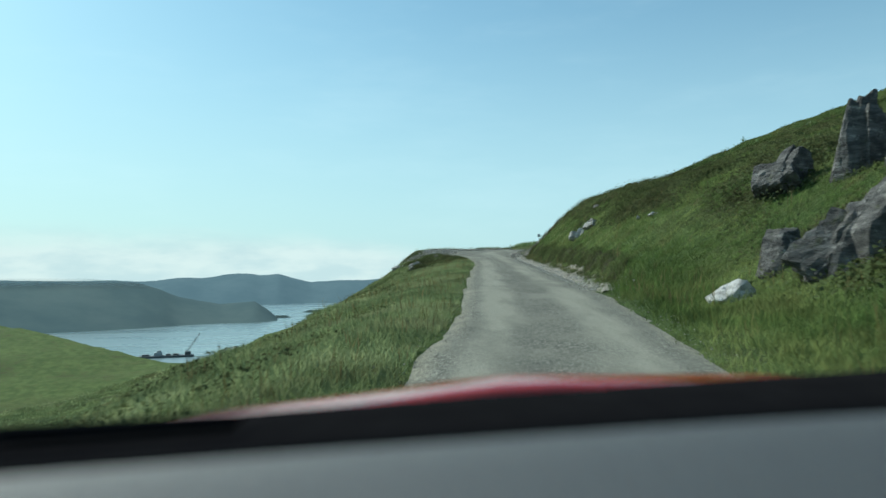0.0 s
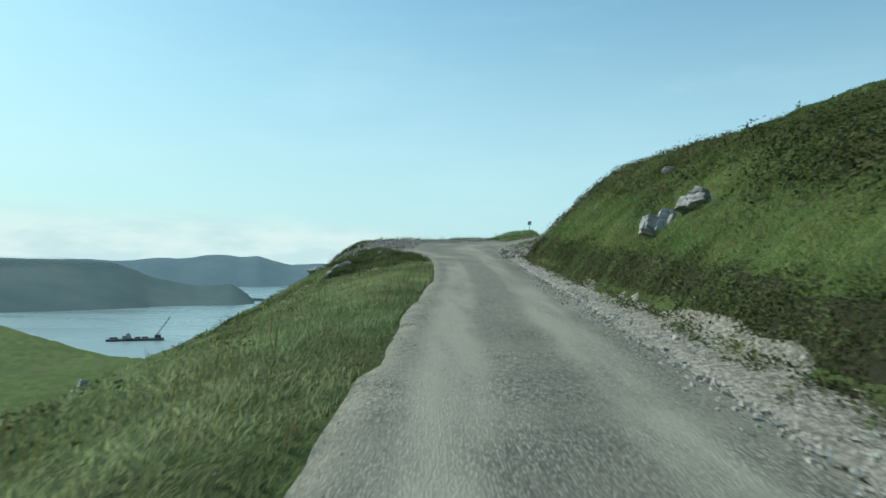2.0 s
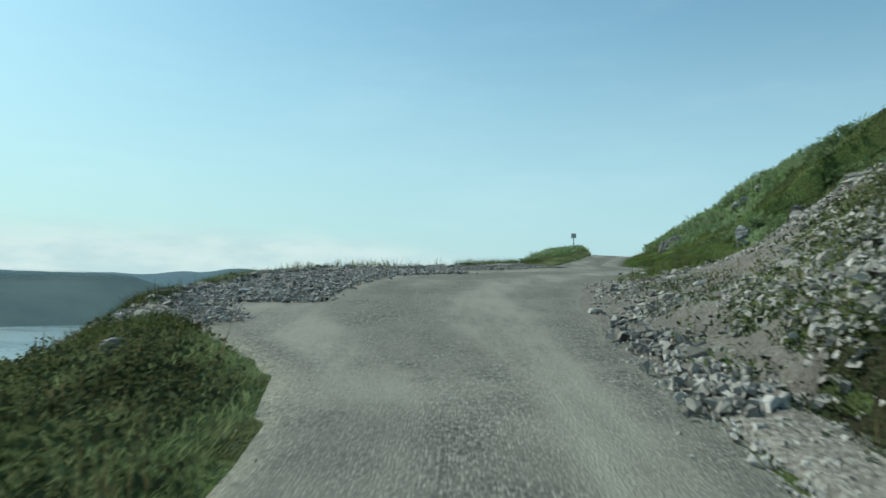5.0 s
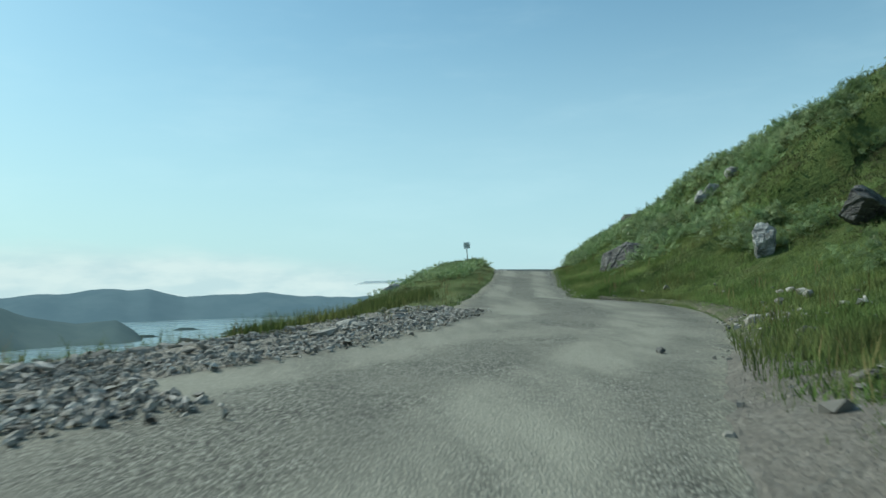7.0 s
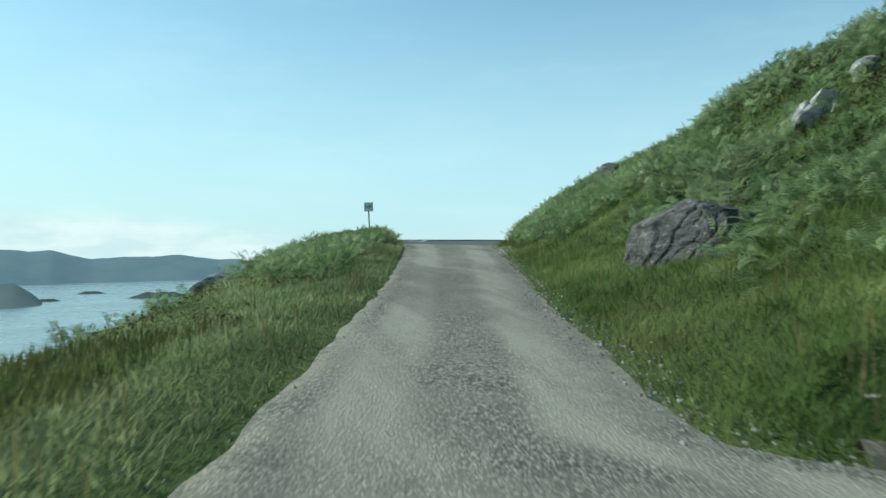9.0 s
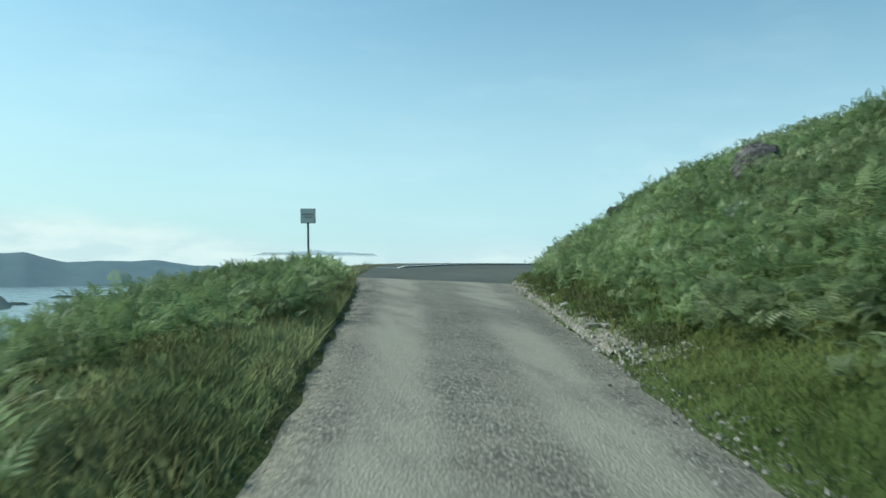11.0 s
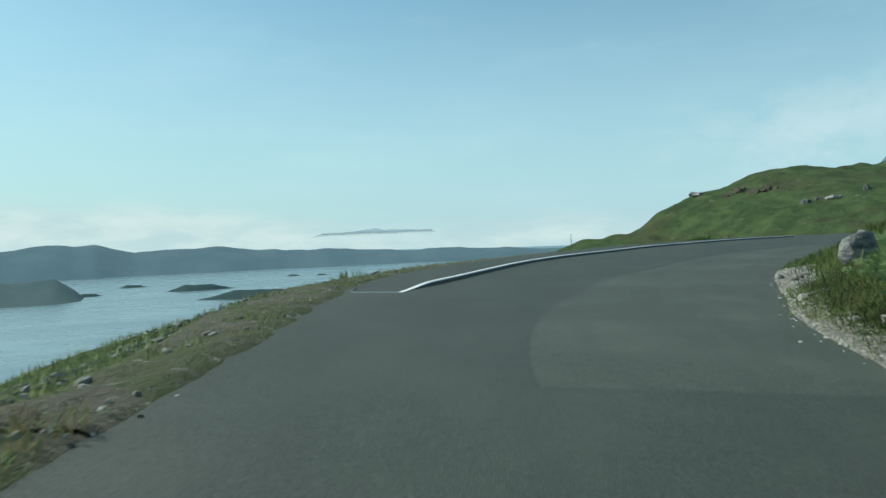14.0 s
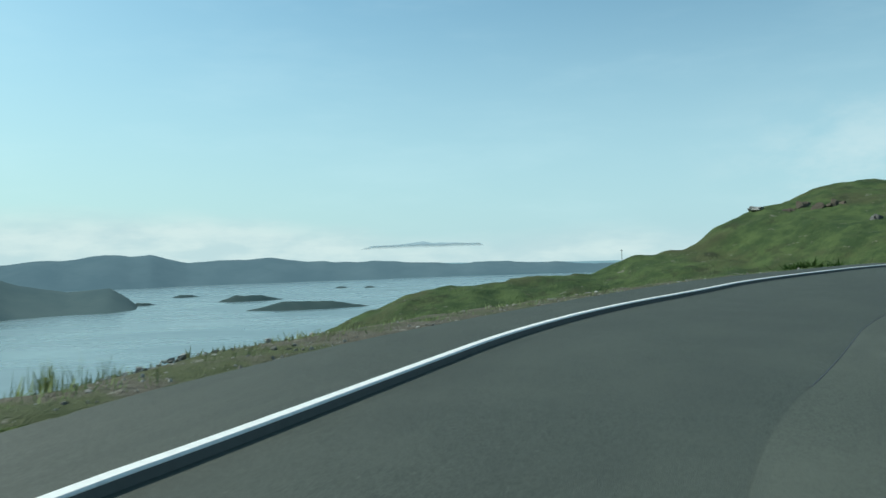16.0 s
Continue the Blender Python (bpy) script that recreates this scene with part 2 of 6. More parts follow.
def rock_colour(g, p, pale=False):
    band = g.noise(g.scaled(p, (0.8, 0.8, 2.6)), 2.2, 7.0, 0.68)
    col = g.ramp(band, (0.28, (0.024, 0.024, 0.026)), (0.45, (0.076, 0.076, 0.074)), (0.59, (0.150, 0.148, 0.141)), (0.73, (0.360, 0.352, 0.334)))
    if pale:
        col = g.ramp(band, (0.30, (0.060, 0.060, 0.060)), (0.44, (0.24, 0.238, 0.230)), (0.58, (0.42, 0.415, 0.40)), (0.70, (0.62, 0.61, 0.59)))
    lichen = g.step(g.noise(p, 7.0, 5.0, 0.65), 0.58, 0.70)
    col = g.mix(g.math("MULTIPLY", lichen, 0.65 if pale else 0.4), col, (0.50, 0.50, 0.46))
    return g.mix(g.math("MULTIPLY", g.step(g.noise(p, 3.1, 3.0), 0.60, 0.74), 0.5), col, (0.07, 0.085, 0.03))


def rock_bump(g, p):
    return g.math("ADD", g.noise(g.scaled(p, (1.0, 1.0, 2.2)), 4.0, 8.0, 0.7), g.math("MULTIPLY", g.noise(p, 22.0, 4.0), 0.3)), 1.0, 0.10


def leafy(name, dark, light, tip, through_light=0.35, soft=0.6, gloss=0.0):
    """Foliage: its shade follows patches and the single blade, some light passes through, and the shading is that of a dense mat."""
    m = bpy.data.materials.new(name)
    g = Net(nodes_of(m))
    geo = g.add("ShaderNodeNewGeometry")
    patch = g.noise(geo.outputs["Position"], 0.45, 4.0, 0.6)
    small = g.noise(geo.outputs["Position"], 2.6, 3.0, 0.6)
    mixed = g.math("MULTIPLY_ADD", geo.outputs["Random Per Island"], 0.45, g.math("MULTIPLY", g.step(small, 0.3, 0.7), 0.55))
    col = g.mix(mixed, dark, light)
    col = g.mix(g.step(patch, 0.42, 0.66), col, tip)
    tone = g.math("MULTIPLY", g.step(g.noise(geo.outputs["Position"], 0.8, 4.0, 0.6), 0.30, 0.70, 0.66, 1.28), g.step(g.noise(geo.outputs["Position"], 0.16, 4.0, 0.6), 0.35, 0.65, 0.80, 1.16))
    shade = g.add("ShaderNodeCombineColor")
    for s in shade.inputs:
        g.put(s, tone)
    col = g.mix(1.0, col, shade.outputs[0], "MULTIPLY")
    lie = g.add("ShaderNodeAttribute", attribute_name="lie").outputs["Vector"]
    mat = g.add("ShaderNodeVectorMath", operation="SCALE")
    g.put(mat.inputs[0], lie)
    mat.inputs["Scale"].default_value = soft
    up = g.add("ShaderNodeVectorMath", operation="MULTIPLY_ADD")
    g.put(up.inputs[0], geo.outputs["Normal"])
    up.inputs[1].default_value = (1 - soft,) * 3
    g.put(up.inputs[2], mat.outputs[0])
    unit = g.add("ShaderNodeVectorMath", operation="NORMALIZE")
    g.put(unit.inputs[0], up.outputs[0])
    d, tr = g.add("ShaderNodeBsdfDiffuse"), g.add("ShaderNodeBsdfTranslucent")
    g.put(d.inputs["Normal"], unit.outputs[0])
    for n in (d, tr):
        g.put(n.inputs["Color"], col)
    m1 = g.add("ShaderNodeMixShader")
    m1.inputs[0].default_value = through_light
    g.t.links.new(d.outputs[0], m1.inputs[1])
    g.t.links.new(tr.outputs[0], m1.inputs[2])
    last = m1
    if gloss:
        shine, last = g.add("ShaderNodeBsdfGlossy"), g.add("ShaderNodeMixShader")
        shine.inputs["Roughness"].default_value = 0.42
        last.inputs[0].default_value = gloss
        g.t.links.new(m1.outputs[0], last.inputs[1])
        g.t.links.new(shine.outputs[0], last.inputs[2])
    g.t.links.new(last.outputs[0], g.add("ShaderNodeOutputMaterial").inputs[0])
    return m


def plain(name, colour, rough=0.5, metal=0.0, spec=0.4, wear=0.2, scale=8.0):
    worn = tuple(c * (1 - wear) + 0.3 * wear * (0.5 + c) for c in colour)
    return principled(name, lambda g, p: g.mix(g.step(g.noise(p, scale, 6.0, 0.65), 0.4, 0.75), colour, worn),
                      rough=lambda g, p: g.step(g.noise(p, scale * 2, 4.0), 0.2, 0.8, max(rough - 0.1, 0.02), min(rough + 0.1, 1)),
                      spec=spec, metal=metal)


def hazed_hill(name, low, high, cloud=None):
    """Distant moor with haze mixed into its colours; where its top stands in cloud it thins out between two heights."""
    m = bpy.data.materials.new(name)
    g = Net(nodes_of(m))
    p = g.add("ShaderNodeNewGeometry").outputs["Position"]
    col = g.mix(g.step(g.noise(p, 0.006, 7.0, 0.65), 0.35, 0.7), low, high)
    d = g.add("ShaderNodeBsdfDiffuse")
    g.put(d.inputs[0], col)
    # normals drawn towards one direction flatten the shading, as haze does
    soft = g.add("ShaderNodeVectorMath", operation="MULTIPLY_ADD")
    g.put(soft.inputs[0], g.add("ShaderNodeNewGeometry").outputs["Normal"])
    soft.inputs[1].default_value, soft.inputs[2].default_value = (0.3, 0.3, 0.3), (0.0, -0.25, 0.5)
    unit = g.add("ShaderNodeVectorMath", operation="NORMALIZE")
    g.put(unit.inputs[0], soft.outputs[0])
    g.put(d.inputs["Normal"], unit.outputs[0])
    out = g.add("ShaderNodeOutputMaterial")
    if cloud:
        sep = g.add("ShaderNodeSeparateXYZ")
        g.put(sep.inputs[0], p)
        level = g.math("MULTIPLY_ADD", g.noise(p, 0.0035, 5.0), cloud[2], sep.outputs[2])
        mx, tr = g.add("ShaderNodeMixShader"), g.add("ShaderNodeBsdfTransparent")
        g.put(mx.inputs[0], g.step(level, cloud[0], cloud[1]))
        g.t.links.new(d.outputs[0], mx.inputs[1])
        g.t.links.new(tr.outputs[0], mx.inputs[2])
        g.t.links.new(mx.outputs[0], out.inputs[0])
    else:
        g.t.links.new(d.outputs[0], out.inputs[0])
    return m


GROUND = principled("moor_ground", ground_colour, 0.95, ground_bump, 0.1)
SPUR = principled("moor_spur", spur_colour, 0.95, spur_bump, 0.1)
CHIP = principled("worn_chippings", chip_colour, 0.9, chip_bump, 0.25)
TAR = principled("new_asphalt", tar_colour, 0.75, tar_bump, 0.35)
OLD_TAR = principled("greyed_asphalt", old_tar_colour, 0.8, tar_bump, 0.3)
STONES = principled("broken_stone", gravel_colour, 0.9, lambda g, p: (g.noise(p, 20.0, 5.0), 0.7, 0.03), 0.2)
PALE_STONES = principled("pale_gravel", lambda g, p: g.mix(0.42, gravel_colour(g, p), (0.60, 0.575, 0.51)), 0.9, None, 0.2)
PEAT = principled("bare_peat", lambda g, p: g.mix(g.noise(p, 7.0, 6.0, 0.7), (0.016, 0.014, 0.009), g.mix(g.noise(p, 1.6, 3.0), (0.060, 0.050, 0.034), (0.055, 0.070, 0.028))), 0.95, bed_bump, 0.1)
BED = principled("gravel_bed", bed_colour, 0.95, bed_bump, 0.15)
SCREE_BED = principled("stony_earth", scree_colour, 0.95, scree_bump, 0.12)
GREEN_BED = principled("mossy_gravel", green_bed_colour, 0.95, green_bed_bump, 0.12)
ROCK = principled("gneiss", rock_colour, 0.85, rock_bump, 0.25)
SCAR = principled("brown_scar", lambda g, p: g.mix(g.noise(p, 0.6, 6.0, 0.7), (0.060, 0.052, 0.040), (0.150, 0.128, 0.100)), 0.95, None, 0.1)
PALE_ROCK = principled("quartz_veined_rock", lambda g, p: rock_colour(g, p, True), 0.85, rock_bump, 0.25)
QUARTZ = principled("white_quartz", lambda g, p: g.mix(g.step(g.noise(p, 5.0, 6.0, 0.65), 0.42, 0.66), (0.66, 0.65, 0.62), (0.36, 0.355, 0.33)), 0.8, rock_bump, 0.3)
GRASS = leafy("grass_blades", (0.082, 0.142, 0.045), (0.145, 0.217, 0.068), (0.198, 0.252, 0.092), 0.4, 0.78)
# Seaward copy of GRASS, paler: veiling glare is put into its colour.
GLARE_GRASS = leafy("glare_paled_grass", (0.132, 0.192, 0.090), (0.208, 0.276, 0.131), (0.262, 0.314, 0.164), 0.4, 0.84)
MOOR = leafy("moor_grass", (0.060, 0.098, 0.034), (0.108, 0.150, 0.052), (0.142, 0.172, 0.066), 0.35, 0.8)
DRY = leafy("dry_grass", (0.17, 0.14, 0.07), (0.26, 0.22, 0.11), (0.17, 0.17, 0.06))
FERN = leafy("bracken", (0.110, 0.182, 0.072), (0.215, 0.310, 0.138), (0.285, 0.365, 0.190), 0.45, 0.5, 0.02)
HEATH = leafy("heather", (0.054, 0.070, 0.034), (0.086, 0.098, 0.048), (0.080, 0.112, 0.046), 0.2, 0.78)
WHITE = plain("road_paint", (0.82, 0.82, 0.79), 0.7, wear=0.3, scale=14)
KERB = plain("kerb_concrete", (0.115, 0.117, 0.109), 0.85, wear=0.3, scale=10)

# ---- helpers for meshes ----


def lattice(x, y, seed):
    n = np.sin(x * 127.1 + y * 311.7 + seed * 74.7) * 43758.5453
    return n - np.floor(n)


def value_noise(x, y, seed=0.0):
    xi, yi = np.floor(x), np.floor(y)
    fx, fy = x - xi, y - yi
    fx, fy = fx * fx * (3 - 2 * fx), fy * fy * (3 - 2 * fy)
    a, b, c, d = (lattice(xi + i, yi + j, seed) for j in (0, 1) for i in (0, 1))
    return (a * (1 - fx) + b * fx) * (1 - fy) + (c * (1 - fx) + d * fx) * fy


def fbm(x, y, octaves=4, seed=0.0):
    """Layered noise, about -1 to 1."""
    x, y = np.asarray(x, float), np.asarray(y, float)
    total, amp = np.zeros(np.broadcast(x, y).shape), 0.5
    for k in range(octaves):
        total += amp * (2 * value_noise(x * 2**k + 17.3 * k, y * 2**k - 9.1 * k, seed + k) - 1)
        amp *= 0.5
    return total


def mesh_of(name, verts, faces, material, smooth=True, uv=None):
    me = bpy.data.meshes.new(name)
    me.from_pydata([tuple(v) for v in np.asarray(verts, float).tolist()], [], [tuple(f) for f in faces])
    me.materials.append(material)
    if smooth:
        me.polygons.foreach_set("use_smooth", np.ones(len(me.polygons), bool))
    if uv is not None:
        layer = me.uv_layers.new(name="UVMap")
        index = np.zeros(len(me.loops), int)
        me.loops.foreach_get("vertex_index", index)
        layer.data.foreach_set("uv", np.asarray(uv, np.float32)[index].ravel())
    me.update()
    return me


def quads_mesh(name, verts, sizes, material, smooth=False, lie=None):
    """Many loose pieces at once: verts in order, sizes a (n, k) array of vertex numbers."""
    me = bpy.data.meshes.new(name)
    v, f = np.asarray(verts, np.float32), np.asarray(sizes, np.int32)
    me.vertices.add(len(v))
    me.vertices.foreach_set("co", v.ravel())
    me.loops.add(f.size)
    me.loops.foreach_set("vertex_index", f.ravel())
    me.polygons.add(len(f))
    me.polygons.foreach_set("loop_start", np.arange(0, f.size, f.shape[1], dtype=np.int32))
    me.polygons.foreach_set("use_smooth", np.full(len(f), smooth))
    me.materials.append(material)
    if lie is not None:
        me.attributes.new("lie", "FLOAT_VECTOR", "POINT").data.foreach_set("vector", np.asarray(lie, np.float32).ravel())
    me.update(calc_edges=True)
    me.validate()
    return me


def part(name, bm, material, parent, label=""):
    me = bpy.data.meshes.new(name)
    bm.to_mesh(me)
    bm.free()
    me.materials.append(material)
    ob = new(name, me)
    ob.parent = parent
    return tagged(ob, label)


def line(points, step):
    """A polyline resampled at even steps, gently rounded."""
    p = np.array(points, float)
    for _ in range(2):
        q = np.empty((2 * len(p), p.shape[1]))
        q[0], q[-1] = p[0], p[-1]
        q[1:-1:2] = p[:-1] * 0.75 + p[1:] * 0.25
        q[2:-1:2] = p[:-1] * 0.25 + p[1:] * 0.75
        p = q
    s = np.r_[0, np.cumsum(np.linalg.norm(np.diff(p[:, :2], axis=0), axis=1))]
    t = np.arange(0, s[-1], step)
    return np.stack([np.interp(t, s, p[:, k]) for k in range(p.shape[1])], 1)


# ---- the lie of the land ----
# Height of the road along the line of travel.
TRACK = np.array([(-5, -40, -2.3), (-1.2, -12, -0.85), (0, 0, -0.1), (0.7, 10.2, 0.62), (1.45, 19.4, 1.16), (2.14, 28.2, 1.65), (2.7, 38, 2.27), (3.05, 48, 2.9),
                  (3.83, 55.8, 3.52), (5.5, 63.6, 4.12), (7.74, 72, 4.6), (8.64, 75.8, 4.71), (11, 85, 5.35), (13.4, 94.2, 6.0),
                  (15.6, 101.6, 6.38), (17.25, 108.1, 6.53), (18.85, 113.8, 6.66)])


def road_z(x, y):
    """Height of the carriageway: rising along its line, banked to the outside towards the bend, one tilted plane in the bend."""
    x, y = np.asarray(x, float), np.asarray(y, float)
    line_z, line_x = np.interp(y, TRACK[:, 1], TRACK[:, 2]), np.interp(y, TRACK[:, 1], TRACK[:, 0])
    bank = np.interp(y, (50, 80, 113), (0, 0.03, 0.04))
    straight = line_z + bank * np.clip(line_x - x, -6, 6)
    bend = 6.95 - 0.0261 * (x - 22) + 0.0427 * (y - 121)
    w = np.clip((y + 0.35 * x - 112) / 10, 0, 1)
    bend = np.minimum(bend, 6.95 + 0.9)
    return straight * (1 - w) + bend * w


LEFT = [(-4.6, -40), (-2.2, -14), (-0.85, 0), (-0.4, 8), (0.1, 11), (0.45, 17.3), (0.62, 23), (0.85, 26), (1.2, 33.6), (1.62, 38), (1.72, 45), (1.6, 50.3),
        (0.5, 52.4), (-0.7, 54.2), (-1.5, 56), (-1.75, 58), (-1.55, 60), (-1.45, 62), (-0.8, 64.2), (0.6, 66.4), (2.7, 68.1), (4.6, 70), (6.3, 73.4), (7.8, 78.3), (8.9, 81.5), (9.6, 84),
        (10.4, 86.6), (12.05, 92.7), (14.2, 102.3), (15.3, 108), (16.0, 112), (16.5, 114.9), (17.3, 117.8), (17.9, 120.2), (18.4, 122.5), (19.0, 124.6),
        (19.4, 125.6), (20.6, 127.4), (22.1, 129.6), (24.2, 132), (27.8, 135.8), (31.6, 139.4), (36.5, 143.0), (42.2, 147), (51, 152), (62, 157), (90, 168)]
RIGHT = [(-1.4, -40), (0.9, -14), (2.2, 0), (2.8, 7.2), (3.1, 10), (3.75, 16.5), (3.95, 22.5), (4.15, 26), (4.45, 34), (4.6, 40), (4.75, 44), (4.95, 50), (5.55, 55.5),
         (6.0, 58.5), (6.9, 62.5), (8.6, 66), (9.8, 68.3), (11.9, 72.5), (13.3, 75.8), (13.5, 77.6), (12.6, 78.8), (11.3, 79.4), (11.6, 80.6), (12.1, 82.1), (12.7, 84.8),
         (14.3, 90.1), (17.5, 101), (18.2, 103), (19.65, 107.5), (20.9, 110.9), (21.6, 113.6), (22.7, 115.9), (24.2, 119.2), (25.2, 120.6), (26.5, 122.6),
         (28.5, 125.5), (31.8, 129.3), (34.4, 131.5), (40.8, 136.3), (52, 143), (66, 149), (92, 160)]
LEFT, RIGHT = line(LEFT, 0.4), line(RIGHT, 0.4)
OUTLINE = np.vstack([LEFT, RIGHT[::-1]])


def inside(x, y, poly):
    x, y = np.asarray(x, float), np.asarray(y, float)
    hit = np.zeros(x.shape, bool)
    for (x0, y0), (x1, y1) in zip(poly, np.roll(poly, -1, axis=0)):
        if y0 != y1:
            hit ^= ((y0 > y) != (y1 > y)) & (x < (x1 - x0) * (y - y0) / (y1 - y0) + x0)
    return hit


def nearest(x, y, points):
    """Distance to, and number of, the nearest of the points."""
    x, y = np.ravel(x), np.ravel(y)
    far, index = np.empty(len(x)), np.empty(len(x), int)
    for k in range(0, len(x), 20000):
        d = (x[k:k + 20000, None] - points[:, 0]) ** 2 + (y[k:k + 20000, None] - points[:, 1]) ** 2
        index[k:k + 20000] = d.argmin(1)
        far[k:k + 20000] = np.sqrt(d.min(1))
    return far, index


# Cross sections: (along, distances from the road's edge, heights over it).
RIGHT_CUTS = [
    (-40, (0, 1, 2.2, 4, 6, 10, 20, 60, 140, 600), (0, .05, .3, 1.3, 2.5, 4.0, 6.0, 13.5, 27, 58)),
    (16, (0, 1, 2.2, 4, 6, 10, 20, 60, 140, 600), (0, .05, .3, 1.35, 2.6, 4.1, 6.1, 13.5, 27, 58)),
    (22, (0, .75, 1.05, 1.7, 2.7, 4.5, 6.5, 10.5, 20, 60, 140, 600), (0, .04, .6, 1.1, 1.9, 2.9, 3.6, 4.75, 7.3, 16, 30, 58)),
    (50, (0, .7, 1.0, 1.7, 2.7, 4.5, 6.5, 10.5, 20, 60, 140, 600), (0, .04, .55, 1.2, 2.15, 3.6, 4.3, 5.4, 7.6, 16, 32, 60)),
    (56, (0, .4, 1.2, 2.2, 3.2, 5, 10, 20, 60, 140, 600), (0, .08, .25, .7, 1.5, 2.8, 4.7, 7.9, 20, 41, 68)),
    (62, (0, .5, 1.5, 3, 4.1, 5, 6.5, 10, 20, 60, 140, 600), (0, .08, .25, .55, 1.3, 2.15, 3.2, 4.8, 8.1, 20, 42, 72)),
    (67, (0, .5, 2, 4, 6, 10, 20, 60, 140, 600), (0, .08, .4, 1.1, 2.4, 4.6, 8.4, 20.5, 43, 78)),
    (78, (0, .6, 2, 4, 6, 9, 13, 23, 60, 140, 600), (0, .1, .45, 1.3, 2.35, 4.1, 6.8, 11.0, 24, 47, 78)),
    (88, (0, 1, 2.5, 5, 6.6, 9, 13, 23, 60, 140, 600), (0, .14, .55, 1.5, 2.55, 5.1, 8.1, 12.2, 25, 50, 78)),
    (96, (0, .8, 1.7, 3.5, 5.5, 8, 13, 24, 60, 140, 600), (0, .22, .8, 2.0, 3.1, 5.1, 7.8, 12.2, 26, 48, 74)),
    (104, (0, .6, 1, 2.4, 4.6, 7.5, 13, 25, 60, 140, 600), (0, .05, .42, 1.45, 2.5, 3.95, 6.7, 12.8, 28, 48, 70)),
    (115, (0, .6, 1, 2.4, 4.6, 7.5, 13, 25, 60, 140, 600), (0, .05, .3, 1.5, 3.0, 4.25, 5.9, 9.2, 18, 30, 40)),
    (118, (0, .6, 1.1, 2.4, 4.6, 7.5, 13, 25, 60, 140, 600), (0, .05, .5, 1.5, 2.7, 3.5, 4.8, 7.5, 14, 24, 34)),
    (121, (0, .6, 2, 4, 8, 20, 60, 140, 600), (0, .1, .8, 1.2, 1.4, 2.4, 5, 12, 25)),
    (400, (0, .6, 2, 4, 8, 20, 60, 140, 600), (0, .1, .6, .8, .9, 1.5, 3, 8, 20)),
]
LEFT_CUTS = [
    (-40, (0, 1, 4, 10, 14, 25, 40, 60, 130, 210, 1000), (0, 0, -.7, -3.2, -4.6, -6.8, -9, -14, -46, -78, -120)),
    (52.5, (0, 1, 4, 10, 14, 25, 40, 60, 130, 210, 1000), (0, 0, -.9, -4.0, -5.7, -8.3, -11.2, -17.4, -48, -80, -120)),
    (56.5, (0, .3, .7, 1.6, 3, 8, 15, 30, 60, 150, 230, 1000), (0, .04, -.12, -.8, -1.9, -4.9, -8.6, -15, -27.5, -60, -84, -120)),
    (64, (0, .35, .8, 1.6, 3, 8, 15, 30, 60, 150, 230, 1000), (0, .05, -.06, -.6, -1.7, -4.5, -8.2, -14.5, -27, -60, -84, -120)),
    (69, (0, .8, 1.7, 3, 8, 15, 30, 60, 150, 230, 1000), (0, .05, -.12, -1.0, -3.6, -7.0, -13, -25.5, -60, -84, -120)),
    (80, (0, .8, 3, 8, 15, 30, 60, 150, 230, 1000), (0, .05, -.45, -2.1, -4.5, -9.9, -23.5, -60, -84, -120)),
    (108, (0, 1, 3, 8, 15, 30, 60, 150, 230, 1000), (0, .2, 0, -2.2, -5.0, -11, -24, -60, -86, -120)),
    (119, (0, 1.5, 4, 8, 15, 30, 60, 150, 230, 1000), (0, -.12, -.9, -2.6, -5.4, -12, -26, -60, -86, -120)),
    (400, (0, 1.5, 4, 8, 15, 30, 60, 150, 230, 1000), (0, -.12, -.9, -2.6, -5.4, -12, -26, -58, -86, -120)),
]


def section(cuts, along, d):
    """Height over the road's edge, blended between the two cuts on either side."""
    at = np.array([c[0] for c in cuts], float)
    every = np.stack([np.interp(d, c[1], c[2]) for c in cuts])
    k = np.clip(np.searchsorted(at, along) - 1, 0, len(cuts) - 2)
    w = np.clip((along - at[k]) / (at[k + 1] - at[k]), 0, 1)
    n = np.arange(len(d))
    return every[k, n] * (1 - w) + every[k + 1, n] * w


def ridge(x, y):
    """The spur across the bay: its crest climbs inland."""
    crest = np.interp(x, (-60, 12, 32, 54, 79, 140, 163, 195, 219, 228, 241, 260, 280, 310, 367, 600), (-75, -24, -14, -9, -5, -1.5, 5.5, 12, 23.5, 28.5, 31, 37.5, 40, 41, 45, 60))
    at = 455 + 0.05 * (x - 100)
    return crest + 1.5 * fbm(x / 18, y / 18, 4, 3) - np.where(y < at, 0.22 * (at - y), 0.6 * (y - at))


def knoll(x, y):
    """The green shoulder above the loch, climbing to seaward."""
    crest = np.interp(x, (-320, -200, -150, -118, -84, -62, -35, -10), (0, -5, -9.7, -12.9, -17.0, -18.2, -22, -40))
    at = 250 - 0.68 * (np.maximum(x, -200) + 150)
    return crest + 1.4 * fbm(x / 22, y / 22, 4, 6) - np.where(y < at, 0.16 * (at - y), 0.30 * (y - at))


